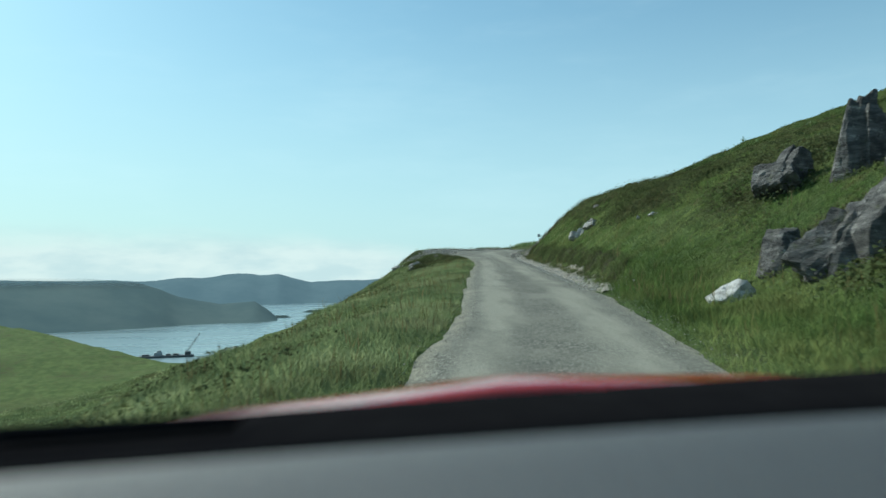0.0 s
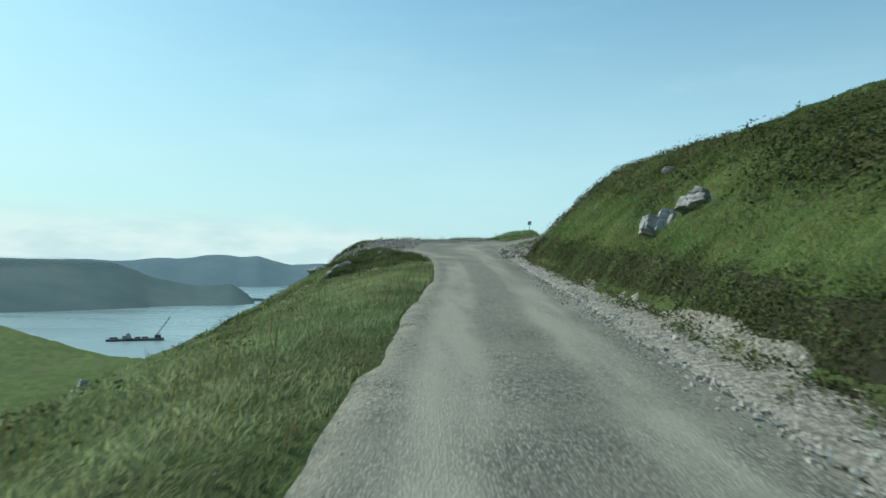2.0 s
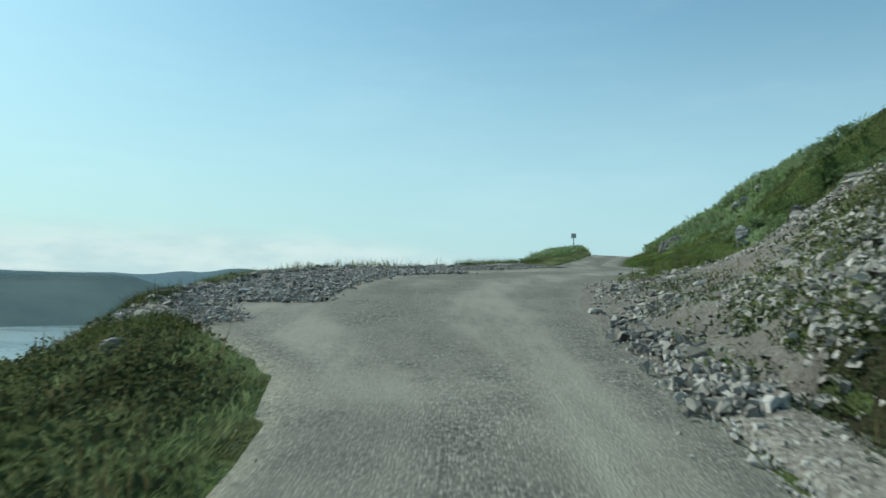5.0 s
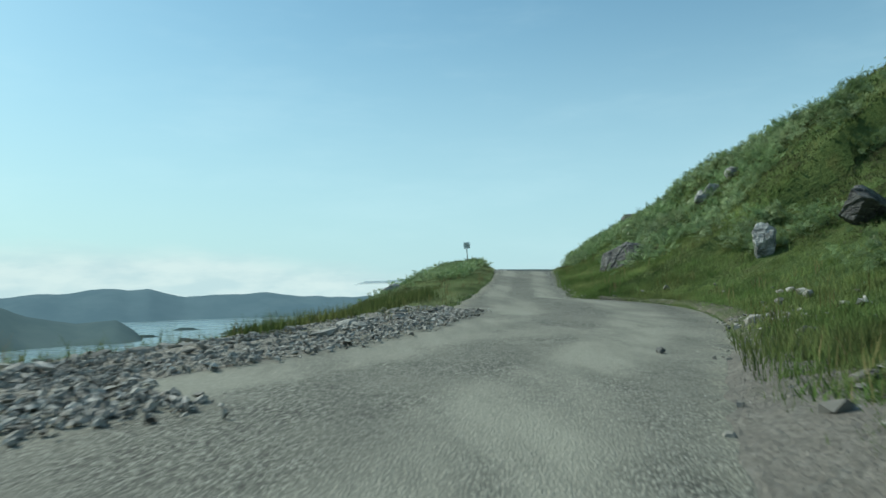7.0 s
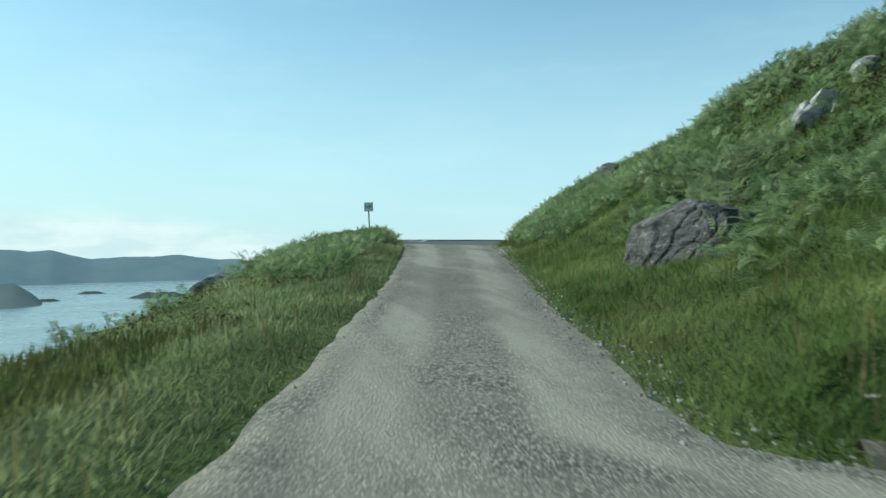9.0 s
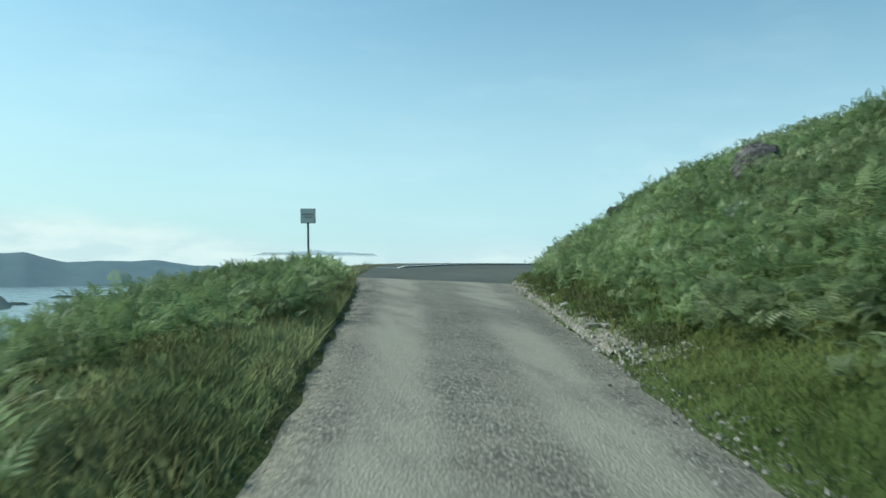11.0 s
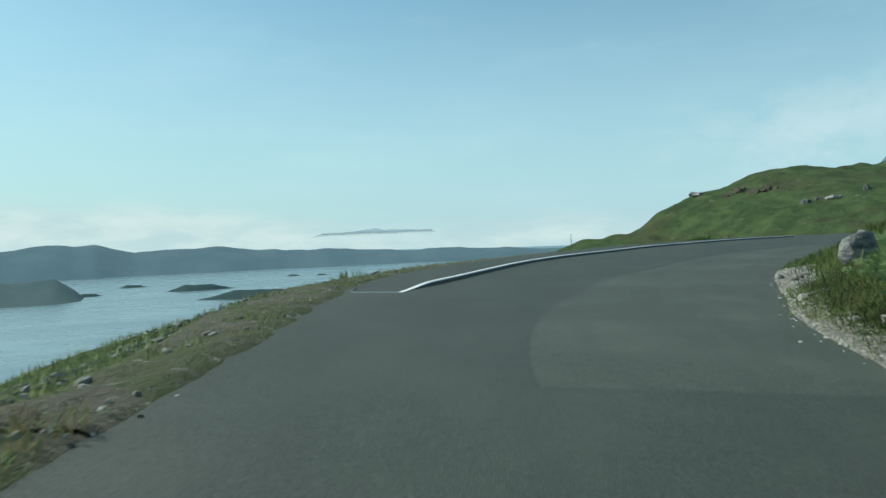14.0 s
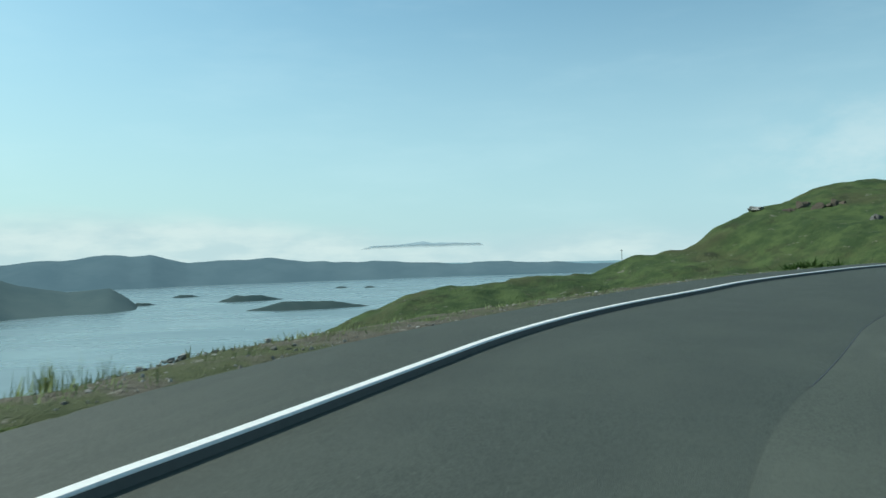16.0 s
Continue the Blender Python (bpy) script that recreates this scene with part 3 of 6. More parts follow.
def land(x, y, rough=1.0):
    """Height of the ground, and what it is: 0 road, 1 left side, 2 right side; and the distance from the road."""
    shape = np.shape(x)
    x, y = np.ravel(np.asarray(x, float)), np.ravel(np.asarray(y, float))
    dl, il = nearest(x, y, LEFT)
    dr, ir = nearest(x, y, RIGHT)
    road = inside(x, y, OUTLINE)
    side = np.where(road, 0, np.where(dl < dr, 1, 2))
    edge = np.where((side == 1)[:, None], LEFT[il], RIGHT[ir])
    d = np.where(side == 1, dl, dr)
    base = road_z(edge[:, 0], edge[:, 1])
    rise = np.where(side == 1, section(LEFT_CUTS, edge[:, 1], d), section(RIGHT_CUTS, edge[:, 1], d))
    lumps = fbm(x / 2.6, y / 2.6, 4, 1) * 0.42 * np.clip((d - 0.8) / 3, 0, 1) + fbm(x / 9, y / 9, 3, 2) * 1.0 * np.clip((d - 4) / 14, 0, 1)
    lumps += fbm(x / 45, y / 45, 3, 5) * 5.0 * np.clip((d - 40) / 90, 0, 1)
    z = base + rise + rough * lumps
    z += 8.2 * np.exp(-((x + 35.8) / 26) ** 2 - ((y - 138) / 17.5) ** 2) * (side == 1)
    z = np.where(side == 1, np.maximum(z, knoll(x, y)), z)
    z = np.where((y > 175) & (y > 150 + 0.2 * x), np.maximum(z, ridge(x, y) - 2.5), z)
    inner = np.minimum(dl, dr)
    z = np.where(side == 0, road_z(x, y) - 0.03 - 0.07 * np.clip(inner / 0.5, 0, 1), z)
    return z.reshape(shape), side.reshape(shape), d.reshape(shape), edge[:, 1].reshape(shape)


def lie_of(x, y, z):
    """Unit normal of the ground, for the mat of plants on it."""
    e = 0.5
    gx, gy = (land(x + e, y)[0] - z) / e, (land(x, y + e)[0] - z) / e
    n = np.stack([-gx, -gy, np.ones(len(gx))], 1)
    return n / np.linalg.norm(n, axis=1)[:, None]


def spread(lo, hi, step, far_lo, far_hi, growth):
    """Coordinates at even steps in the middle and ever wider ones outside."""
    mid = np.arange(lo, hi + step / 2, step)
    out, w = [mid[-1]], step
    while out[-1] < far_hi:
        w *= growth
        out.append(out[-1] + w)
    back, w = [mid[0]], step
    while back[-1] > far_lo:
        w *= growth
        back.append(back[-1] - w)
    return np.r_[back[:0:-1], mid, out[1:]]


def make_ground():
    xs, ys = spread(-9, 34, 0.34, -900, 1500, 1.085), spread(-6, 142, 0.4, -500, 1300, 1.085)
    gx, gy = np.meshgrid(xs, ys)
    gz = land(gx, gy)[0]
    n, m = gx.shape
    v = np.stack([gx, gy, gz], -1).reshape(-1, 3)
    i = np.arange(n * m).reshape(n, m)
    f = np.stack([i[:-1, :-1], i[:-1, 1:], i[1:, 1:], i[1:, :-1]], -1).reshape(-1, 4)
    ob = new("ground", quads_mesh("ground", v, f, GROUND, True))
    return tagged(ob, "green moorland hillside of grass and heather falling to the sea", "ground", kind="structure")


make_ground()


def spur_height(x, y):
    return ridge(x, y) + 3.0 * fbm(x / 30 + y / 90, y / 110, 3, 51) + 1.7 * fbm(x / 9, y / 9, 4, 52) + 0.3


def make_spur():
    """The face of the spur across the bay, with its gullies and hummocks."""
    gx, gy = np.meshgrid(np.arange(-60, 480, 2.6), np.arange(150, 476, 2.8))
    gz = spur_height(gx, gy)
    n, m = gx.shape
    i = np.arange(n * m).reshape(n, m)
    f = np.stack([i[:-1, :-1], i[:-1, 1:], i[1:, 1:], i[1:, :-1]], -1).reshape(-1, 4)
    ob = new("hillside", quads_mesh("hillside", np.stack([gx, gy, gz], -1).reshape(-1, 3), f, SPUR, True))
    return tagged(ob, "green moorland spur with brown patches and small crags across the bay", "hill", kind="structure")


make_spur()


def strip(name, left, right, material, lift=0.0, across=14, ramp=0, tuck=0):
    """A carpet between two lines with as many points, on the road's surface."""
    t = np.linspace(0, 1, across + 1)
    p = left[:, None] * (1 - t)[None, :, None] + right[:, None] * t[None, :, None]
    rise = np.clip(np.arange(len(left)) / ramp, 0.1, 1)[:, None] if ramp else 1.0
    z = road_z(p[..., 0], p[..., 1]) + lift * rise
    open_end = np.where(np.arange(len(left)) < len(left) - 14, 1.0, 0.0)[:, None] if tuck else 1.0
    z -= 0.05 * np.clip(1 - np.minimum(t, 1 - t) / 0.06, 0, 1)[None, :] * (lift < 0.003) * open_end
    if tuck:
        z[-tuck:] -= 0.03
    v = np.concatenate([p, z[..., None]], -1).reshape(-1, 3)
    n = len(left)
    i = np.arange(n * (across + 1)).reshape(n, across + 1)
    f = np.stack([i[:-1, :-1], i[:-1, 1:], i[1:, 1:], i[1:, :-1]], -1).reshape(-1, 4)
    along = np.r_[0, np.cumsum(np.linalg.norm(np.diff((left + right) / 2, axis=0), axis=1))]
    uv = np.stack([np.broadcast_to(t, (n, across + 1)), np.broadcast_to(along[:, None], (n, across + 1))], -1).reshape(-1, 2)
    ob = new(name, mesh_of(name, v, f, material, True, uv))
    return ob


def even(points, n):
    s = np.r_[0, np.cumsum(np.linalg.norm(np.diff(points, axis=0), axis=1))]
    t = np.linspace(0, s[-1], n)
    return np.stack([np.interp(t, s, points[:, 0]), np.interp(t, s, points[:, 1])], 1)


def rows_of(points, lo, hi, n):
    """The stretch of an edge between two values of y, at n even steps of y."""
    y = np.linspace(lo, hi, n)
    return np.stack([np.interp(y, points[:, 1], points[:, 0]), y], 1)


def outward(points, side):
    """Unit normals of an edge, away from the road; side 1 left, -1 right."""
    t = np.gradient(points, axis=0)
    t /= np.linalg.norm(t, axis=1)[:, None]
    return np.stack([-t[:, 1], t[:, 0]], 1) * side


def make_road():
    # worn surface-dressed lane: up to the joint with the new asphalt
    n = 380
    left, right = rows_of(LEFT, -38, 115.9, n), rows_of(RIGHT, -38, 114.6, n)
    wob = 0.10
    left[:, 0] += wob * fbm(left[:, 1] / 0.9, left[:, 1] * 0, 4, 11)
    right[:, 0] += wob * fbm(right[:, 1] / 0.9, right[:, 1] * 0, 4, 12)
    lane = strip("road", left, right, CHIP, tuck=3)
    tagged(lane, "worn grey single-track road surfaced with loose chippings", "road", kind="structure")
    # new asphalt in the bend
    out = LEFT[(LEFT[:, 1] > 114.6)]
    inn = RIGHT[(RIGHT[:, 1] > 113.3)]
    bend = strip("road_bend", even(out, 170), even(inn, 170), TAR, 0.010, 24, ramp=4)
    tagged(bend, "dark new asphalt sweeping round the bend", "road", kind="structure")


make_road()

# ---- sea and distance ----
SEA = -70.0


def make_sea():
    m = bpy.data.materials.new("sea_water")
    g = Net(nodes_of(m))
    p = g.add("ShaderNodeNewGeometry").outputs["Position"]
    b = g.add("ShaderNodeBsdfPrincipled")
    b.inputs["Base Color"].default_value = (0.150, 0.218, 0.234, 1)
    calm = g.noise(g.scaled(p, (0.0022, 0.0075, 1.0)), 1.0, 5.0, 0.6)
    g.put(b.inputs["Roughness"], g.step(calm, 0.35, 0.65, 0.22, 0.34))
    n = g.add("ShaderNodeBump")
    n.inputs["Strength"].default_value, n.inputs["Distance"].default_value = 0.002, 1.0
    g.put(n.inputs["Height"], g.noise(g.scaled(p, (0.05, 0.12, 1.0)), 1.0, 3.0, 0.5))
    g.put(b.inputs["Normal"], n.outputs[0])
    g.t.links.new(b.outputs[0], g.add("ShaderNodeOutputMaterial").inputs[0])
    xs, ys = np.linspace(-4800, 4800, 41), np.linspace(-800, 4900, 31)
    gx, gy = np.meshgrid(xs, ys)
    v = np.stack([gx, gy, np.full(gx.shape, SEA)], -1).reshape(-1, 3)
    i = np.arange(gx.size).reshape(gx.shape)
    f = np.stack([i[:-1, :-1], i[:-1, 1:], i[1:, 1:], i[1:, :-1]], -1).reshape(-1, 4)
    tagged(new("water", quads_mesh("water", v, f, m, True)), "calm pale blue sea loch", "water", kind="structure")


make_sea()
# The blue-grey of distant haze is put into these hill colours.
HILL_NEAR = hazed_hill("hazed_headland_moor", (0.108, 0.156, 0.160), (0.148, 0.196, 0.190), (4, 34, 14))
HILL_FAR = hazed_hill("hazed_far_moor", (0.142, 0.212, 0.240), (0.168, 0.240, 0.264))
HILL_FAINT = hazed_hill("hazed_faint_moor", (0.26, 0.40, 0.44), (0.30, 0.43, 0.47))
HILL_TOPS = hazed_hill("hazed_far_tops", (0.46, 0.58, 0.61), (0.50, 0.61, 0.64), (118, 88, 22))
# Island and mountain colours carry a painted haze tint as well.
ISLE = hazed_hill("hazed_island_moor", (0.060, 0.095, 0.095), (0.100, 0.130, 0.120))
CRAG = hazed_hill("hazed_mountain_rock", (0.125, 0.170, 0.188), (0.175, 0.215, 0.226), (215, 150, 120))


def massif(name, spine, heights, depth, material, label, bumps=12.0, size=260.0, seed=0, n=90, category="hill", foot=SEA - 3):
    """A hill along a spine of (x, y) points with crest heights, falling off to both sides into the water."""
    spine = np.array(spine, float)
    s = np.r_[0, np.cumsum(np.linalg.norm(np.diff(spine, axis=0), axis=1))]
    t = np.linspace(0, s[-1], n)
    cx, cy = np.interp(t, s, spine[:, 0]), np.interp(t, s, spine[:, 1])
    crest = np.interp(t, s, heights)
    crest = crest + bumps * fbm(t / size, t * 0, 4, seed) * np.clip((crest - foot) / 40, 0, 1)
    k = np.hypot(cx - 10, cy - 60)
    nx, ny = (cx - 10) / k, (cy - 60) / k
    rows = 31
    u = np.linspace(-1, 1, rows)
    wide = depth * (0.35 + 0.65 * np.clip((crest - foot) / max(1.0, crest.max() - foot), 0, 1))
    off = u[None] * wide[:, None]
    x, y = cx[:, None] + nx[:, None] * off, cy[:, None] + ny[:, None] * off
    fall = np.cos(np.abs(u) ** 0.85 * np.pi / 2)[None]
    z = foot + (crest[:, None] - foot) * fall + bumps * 0.7 * fbm(x / (size * 0.7), y / (size * 0.7), 5, seed + 3) * np.sin(np.abs(u) * np.pi)[None]
    z[:, 0] = z[:, -1] = foot
    z[0] = z[-1] = foot
    i = np.arange(n * rows).reshape(n, rows)
    f = np.stack([i[:-1, :-1], i[1:, :-1], i[1:, 1:], i[:-1, 1:]], -1).reshape(-1, 4)
    v = np.stack([x, y, z], -1).reshape(-1, 3)
    return tagged(new(name, quads_mesh(name, v, f, material, True)), label, category, kind="structure")


def polar(az, d):
    """A place seen from the middle of the road at that angle to the left and that distance."""
    return (10 - math.sin(radians(az)) * d, 60 + math.cos(radians(az)) * d)


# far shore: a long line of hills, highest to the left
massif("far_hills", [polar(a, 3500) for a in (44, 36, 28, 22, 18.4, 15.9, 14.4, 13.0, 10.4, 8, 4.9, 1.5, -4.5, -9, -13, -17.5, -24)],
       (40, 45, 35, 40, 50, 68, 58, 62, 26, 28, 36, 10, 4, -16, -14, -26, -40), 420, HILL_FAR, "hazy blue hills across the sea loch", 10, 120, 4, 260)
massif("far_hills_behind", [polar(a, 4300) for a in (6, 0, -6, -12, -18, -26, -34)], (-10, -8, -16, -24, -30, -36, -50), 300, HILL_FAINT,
       "faint hazy low hills on the far horizon", 6, 300, 9, 110)
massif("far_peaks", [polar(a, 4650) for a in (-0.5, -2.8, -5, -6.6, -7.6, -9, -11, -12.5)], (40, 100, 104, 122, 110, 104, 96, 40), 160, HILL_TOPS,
       "faint haze-blue island peaks above the cloud", 8, 90, 14, 90)
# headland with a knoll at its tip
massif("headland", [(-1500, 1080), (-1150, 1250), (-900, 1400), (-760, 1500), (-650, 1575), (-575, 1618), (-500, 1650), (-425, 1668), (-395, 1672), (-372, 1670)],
       (40, 44, 36, 26, 14, -20, -37, -34, -52, -72), 330, HILL_NEAR, "hazy grey-green headland with its top in low cloud", 7, 110, 21, 120)


def islet(a, d, wide, high, label):
    x, y = polar(a, d)
    ux, uy = math.cos(radians(a)), math.sin(radians(a))
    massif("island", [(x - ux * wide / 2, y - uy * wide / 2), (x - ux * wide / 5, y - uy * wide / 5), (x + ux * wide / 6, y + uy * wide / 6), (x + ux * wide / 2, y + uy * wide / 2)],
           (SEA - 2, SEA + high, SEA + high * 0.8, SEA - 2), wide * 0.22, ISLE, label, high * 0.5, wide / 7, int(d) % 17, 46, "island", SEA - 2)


islet(1.5, 1360, 225, 13, "low rocky grass island in the loch")
islet(5.9, 1720, 150, 13, "small low green island in the loch")
islet(13.1, 1720, 60, 6, "rocky skerry off the headland")
islet(10.4, 2050, 80, 7, "thin dark skerry in the loch")
islet(-0.6, 2300, 50, 5, "tiny dark skerry in the loch")
islet(-2.7, 2250, 42, 5, "tiny dark skerry in the loch")
massif("mountain", [(900, 1225), (985, 1225), (1050, 1200), (1150, 1140), (1330, 1040)], (30, 95, 132, 172, 208), 200, CRAG, "hazy grey craggy mountain beyond the moor", 26, 90, 33, 90, "mountain")

# ---- verges, kerb and joints ----


def bed(name, edge, side, lo, hi, widths, label, material=BED, lift=0.05, rough=0.05, inner=None):
    """A strip of loose ground beside the road, following the land."""
    keep = (edge[:, 1] > lo) & (edge[:, 1] < hi)
    e, nrm = edge[keep], outward(edge, side)[keep]
    w = np.interp(e[:, 1], *zip(*widths)) * (1 + 0.25 * fbm(e[:, 1] / 1.4, e[:, 0] * 0, 4, 40 + lo))
    t = np.linspace(-0.12, 1, 9)
    reach = w[:, None] * t[None]
    if inner:
        back = np.interp(e[:, 1], *zip(*inner)) * (1 + 0.2 * fbm(e[:, 1] / 0.9, e[:, 0] * 0, 3, 47))
        reach = -back[:, None] + (back + w)[:, None] * np.linspace(0, 1, 18)[None]
    p = e[:, None] + nrm[:, None] * reach[..., None]
    z = land(p[..., 0], p[..., 1])[0]
    over = inside(p[..., 0].ravel(), p[..., 1].ravel(), OUTLINE).reshape(z.shape)
    z = np.where(over, road_z(p[..., 0], p[..., 1]) - 0.02, z)
    z = np.where(~over & (reach < 0.45), np.maximum(z, road_z(p[..., 0], p[..., 1]) - 0.03 - 0.1 * np.maximum(reach, 0)), z)
    for _ in range(3):
        z[:, 1:-1] = (z[:, :-2] + 2 * z[:, 1:-1] + z[:, 2:]) / 4
    z = z + lift + rough * np.where(over, 0.35, 1.0) * fbm(p[..., 0] / 0.3, p[..., 1] / 0.3, 3, 8)
    z[:, 0] -= 0.05
    z[:, -1] -= 0.10
    v = np.concatenate([p, z[..., None]], -1).reshape(-1, 3)
    n, m = z.shape
    i = np.arange(n * m).reshape(n, m)
    f = np.stack([i[:-1, :-1], i[:-1, 1:], i[1:, 1:], i[1:, :-1]], -1).reshape(-1, 4)
    return tagged(new(name, quads_mesh(name, v, f if side < 0 else f[:, ::-1], material, True)), label, "verge", kind="structure")


GRAVEL_VERGE = bed("gravel_verge", RIGHT, -1, 17, 53, ((17, .25), (22, .9), (34, .8), (45, .55), (53, .7)), "pale gravel verge at the foot of a peaty bank")
bed("peat_bank", RIGHT, -1, 19.5, 51.5, ((19.5, .8), (23, 1.2), (34, 1.25), (45, 1.15), (51.5, .8)), "dark peat face below the overhanging turf", PEAT, 0.07, 0.10,
    inner=((19.5, -.55), (51.5, -.55)))
SCREE = bed("scree_bank", RIGHT, -1, 49.5, 68.5, ((49.5, .5), (52, 2.6), (57, 4.8), (63, 5.6), (66, 4.2), (68.5, 1.6)), "steep bank of bare pale earth and broken stone beside the road", SCREE_BED, rough=0.12)
LAYBY = bed("lay_by_edge", RIGHT, -1, 68.6, 79.2, ((68, .5), (72, .45), (77, .4), (79.2, .2)), "stony brown edge of the lay-by", GREEN_BED)
VERGE_BEND = bed("stony_verge", RIGHT, -1, 98, 126, ((98, .3), (103, .55), (112, .6), (121, .55), (126, .4)), "verge of pale stones below the bracken")
RUBBLE = bed("rubble_edge", LEFT, 1, 53.6, 77, ((53.6, .1), (55.5, .5), (60, .6), (65, .9), (68, 1.7), (72, 1.7), (75.5, .7), (77, .2)), "edge of grey rubble above the drop", rough=0.12,
             inner=((53.6, .1), (55.5, .5), (57.5, 1.5), (60, 2.6), (62, 2.6), (64, 2.0), (66, 1.5), (68.5, .9), (71.5, .5), (77, .1)))
DIRT = bed("earth_verge", LEFT, 1, 98, 117, ((98, .2), (103, .4), (109, .7), (114, 1.5), (117, .8)), "bare brown earth and gravel beside the road", GREEN_BED, lift=0.02, rough=0.035)
OUTER = bed("rough_verge", LEFT, 1, 115.5, 152, ((115.5, .8), (121, 1.6), (126, 2.2), (134, 2.0), (144, 1.6), (152, 1.0)), "rough verge of stones and thin grass outside the bend", GREEN_BED, rough=0.08)

KERB_LINE = line([(19.95, 123.75), (20.2, 124.15), (20.6, 124.75), (21.2, 125.6), (22.5, 127.6), (24.2, 130.2), (26.5, 132.9), (29.6, 135.8), (32.3, 138.5), (36.5, 141.8), (40.8, 145.0), (46.5, 148.3)], 0.4)


def sweep(name, path, profile, material, parent, label="", lift=0.0, ramp=0.0):
    """A profile of (outwards, up) swept along a path on the road's surface."""
    nrm = outward(path, 1)
    z = road_z(path[:, 0], path[:, 1]) + lift
    s = np.r_[0, np.cumsum(np.linalg.norm(np.diff(path, axis=0), axis=1))]
    rise = np.clip(s / ramp, 0.15, 1) if ramp else np.ones(len(path))
    v = [(x + nx * a, y + ny * a, zz + b * r) for (x, y), (nx, ny), zz, r in zip(path, nrm, z, rise) for a, b in profile]
    k, n = len(profile), len(path)
    f = [(i * k + j, i * k + j + 1, (i + 1) * k + j + 1, (i + 1) * k + j) for i in range(n - 1) for j in range(k - 1)]
    f += [tuple(range(k))[::-1], tuple((n - 1) * k + j for j in range(k))]
    ob = new(name, mesh_of(name, v, f, material, False))
    ob.parent = parent
    return tagged(ob, label)


def make_kerb():
    kerb = sweep("kerb", KERB_LINE, [(-0.03, -0.06), (-0.004, 0.073), (0.006, 0.083), (0.11, 0.085), (0.12, 0.077), (0.13, -0.06)], KERB, None, ramp=1.3)
    tagged(kerb, "low dark kerb with a white painted top", "kerb", kind="structure")
    sweep("painted_line", KERB_LINE, [(-0.008, 0.067), (-0.006, 0.075), (0.006, 0.0865), (0.095, 0.0885), (0.098, 0.084)], WHITE, kerb, "white paint line", 0.001, 1.3)
    # the return at the kerb's end and its paint
    end = np.array([(19.95, 123.72), (19.5, 123.85), (19.0, 124.0)])
    sweep("painted_line", line(end, 0.1), [(-0.004, 0.004), (0.0, 0.014), (0.035, 0.016), (0.04, 0.006)], WHITE, kerb, "white paint line", 0.003)
    sweep("painted_line", line([(19.05, 124.05), (19.14, 124.35), (19.25, 124.7)], 0.1), [(-0.004, 0.01), (0.0, 0.070), (0.035, 0.073), (0.04, 0.01)], KERB, kerb, "grey kerb end", 0.0, 1.3)
    # raised footway behind it
    near = KERB_LINE + outward(KERB_LINE, 1) * 0.115
    keep = near[:, 1] < 147
    far = LEFT[(LEFT[:, 1] > 124.7) & (LEFT[:, 1] < 147.4)]
    n = 120
    way = strip("footway", even(far, n), even(near[keep], n), TAR, 0.071, 8, ramp=10)
    tagged(way, "strip of dark asphalt behind the kerb", "footway", kind="structure")
    # lighter lane round the inside of the bend
    seam = line([(19.6, 115.0), (20.0, 117.2), (20.9, 119.6), (22.0, 121.6), (22.7, 122.6), (23.6, 124.0), (25.0, 125.9), (26.7, 127.6), (30.1, 131.4), (36, 136), (46, 142), (58, 148)], 0.4)
    inner = RIGHT[(RIGHT[:, 1] > 114.0) & (RIGHT[:, 1] < 146.5)]
    patch = strip("asphalt_patch", even(seam, n), even(inner, n) + np.array((0.05, 0.0)), OLD_TAR, 0.018, 14, ramp=6)
    tagged(patch, "paler worn asphalt lane inside the bend", "road", kind="structure")
    joint = sweep("tar_joint", seam[34:], [(-0.008, 0.008), (-0.007, 0.0205), (0.007, 0.0205), (0.008, 0.008)], TAR_SEAL, patch, "black tar joint")


TAR_SEAL = plain("tar", (0.035, 0.036, 0.035), 0.5, wear=0.05)
make_kerb()

# ---- rocks ----


def rock_mesh(seed, size, cuts=12, level=3, jag=0.13, layers=0.0, reach=(0.50, 0.84), planes=(), lean=(0.30, 0.15, 0.94), pitch=5.0):
    """An angular rock: the body between planes, stepped along its beds and roughened."""
    rng = random.Random(seed)
    bm = bmesh.new()
    bmesh.ops.create_icosphere(bm, subdivisions=level, radius=1.0)
    walls = [(Vector(n).normalized(), d) for n, d in planes]
    for _ in range(cuts):
        n = Vector((rng.gauss(0, 1), rng.gauss(0, 1), rng.gauss(0, 0.8))).normalized()
        walls.append((n, rng.uniform(*reach)))
    shift = Vector((rng.uniform(0, 50), rng.uniform(0, 50), rng.uniform(0, 50)))
    lean = Vector(lean).normalized()
    for v in bm.verts:
        way = v.co.normalized()
        r = 3.0 if planes else 1.0
        for n, d in walls:
            toward = way.dot(n)
            if toward > 1e-4:
                r = min(r, d / toward)
        base = way * r
        rough = jag * (noise.fractal(base * 1.7 + shift, 0.9, 2.1, 4) + 0.35 * noise.noise(base * 9 + shift))
        if layers:
            s = base.dot(lean) * pitch + 1.3 * noise.noise(base * 1.6 + shift) + 0.25 * noise.noise(base * 5 + shift)
            k, f = math.floor(s), s - math.floor(s)
            ledge = noise.noise(Vector((k * 7.3, 1.7, 4.1)) + shift) * min(1.0, 6 * f, 6 * (1 - f))
            rough += layers * (ledge - 0.9 * max(0.0, 1 - 7 * min(f, 1 - f)))
        v.co = base * (1 + rough)
    for v in bm.verts:
        v.co.x, v.co.y, v.co.z = v.co.x * size[0], v.co.y * size[1], v.co.z * size[2]
    return bm


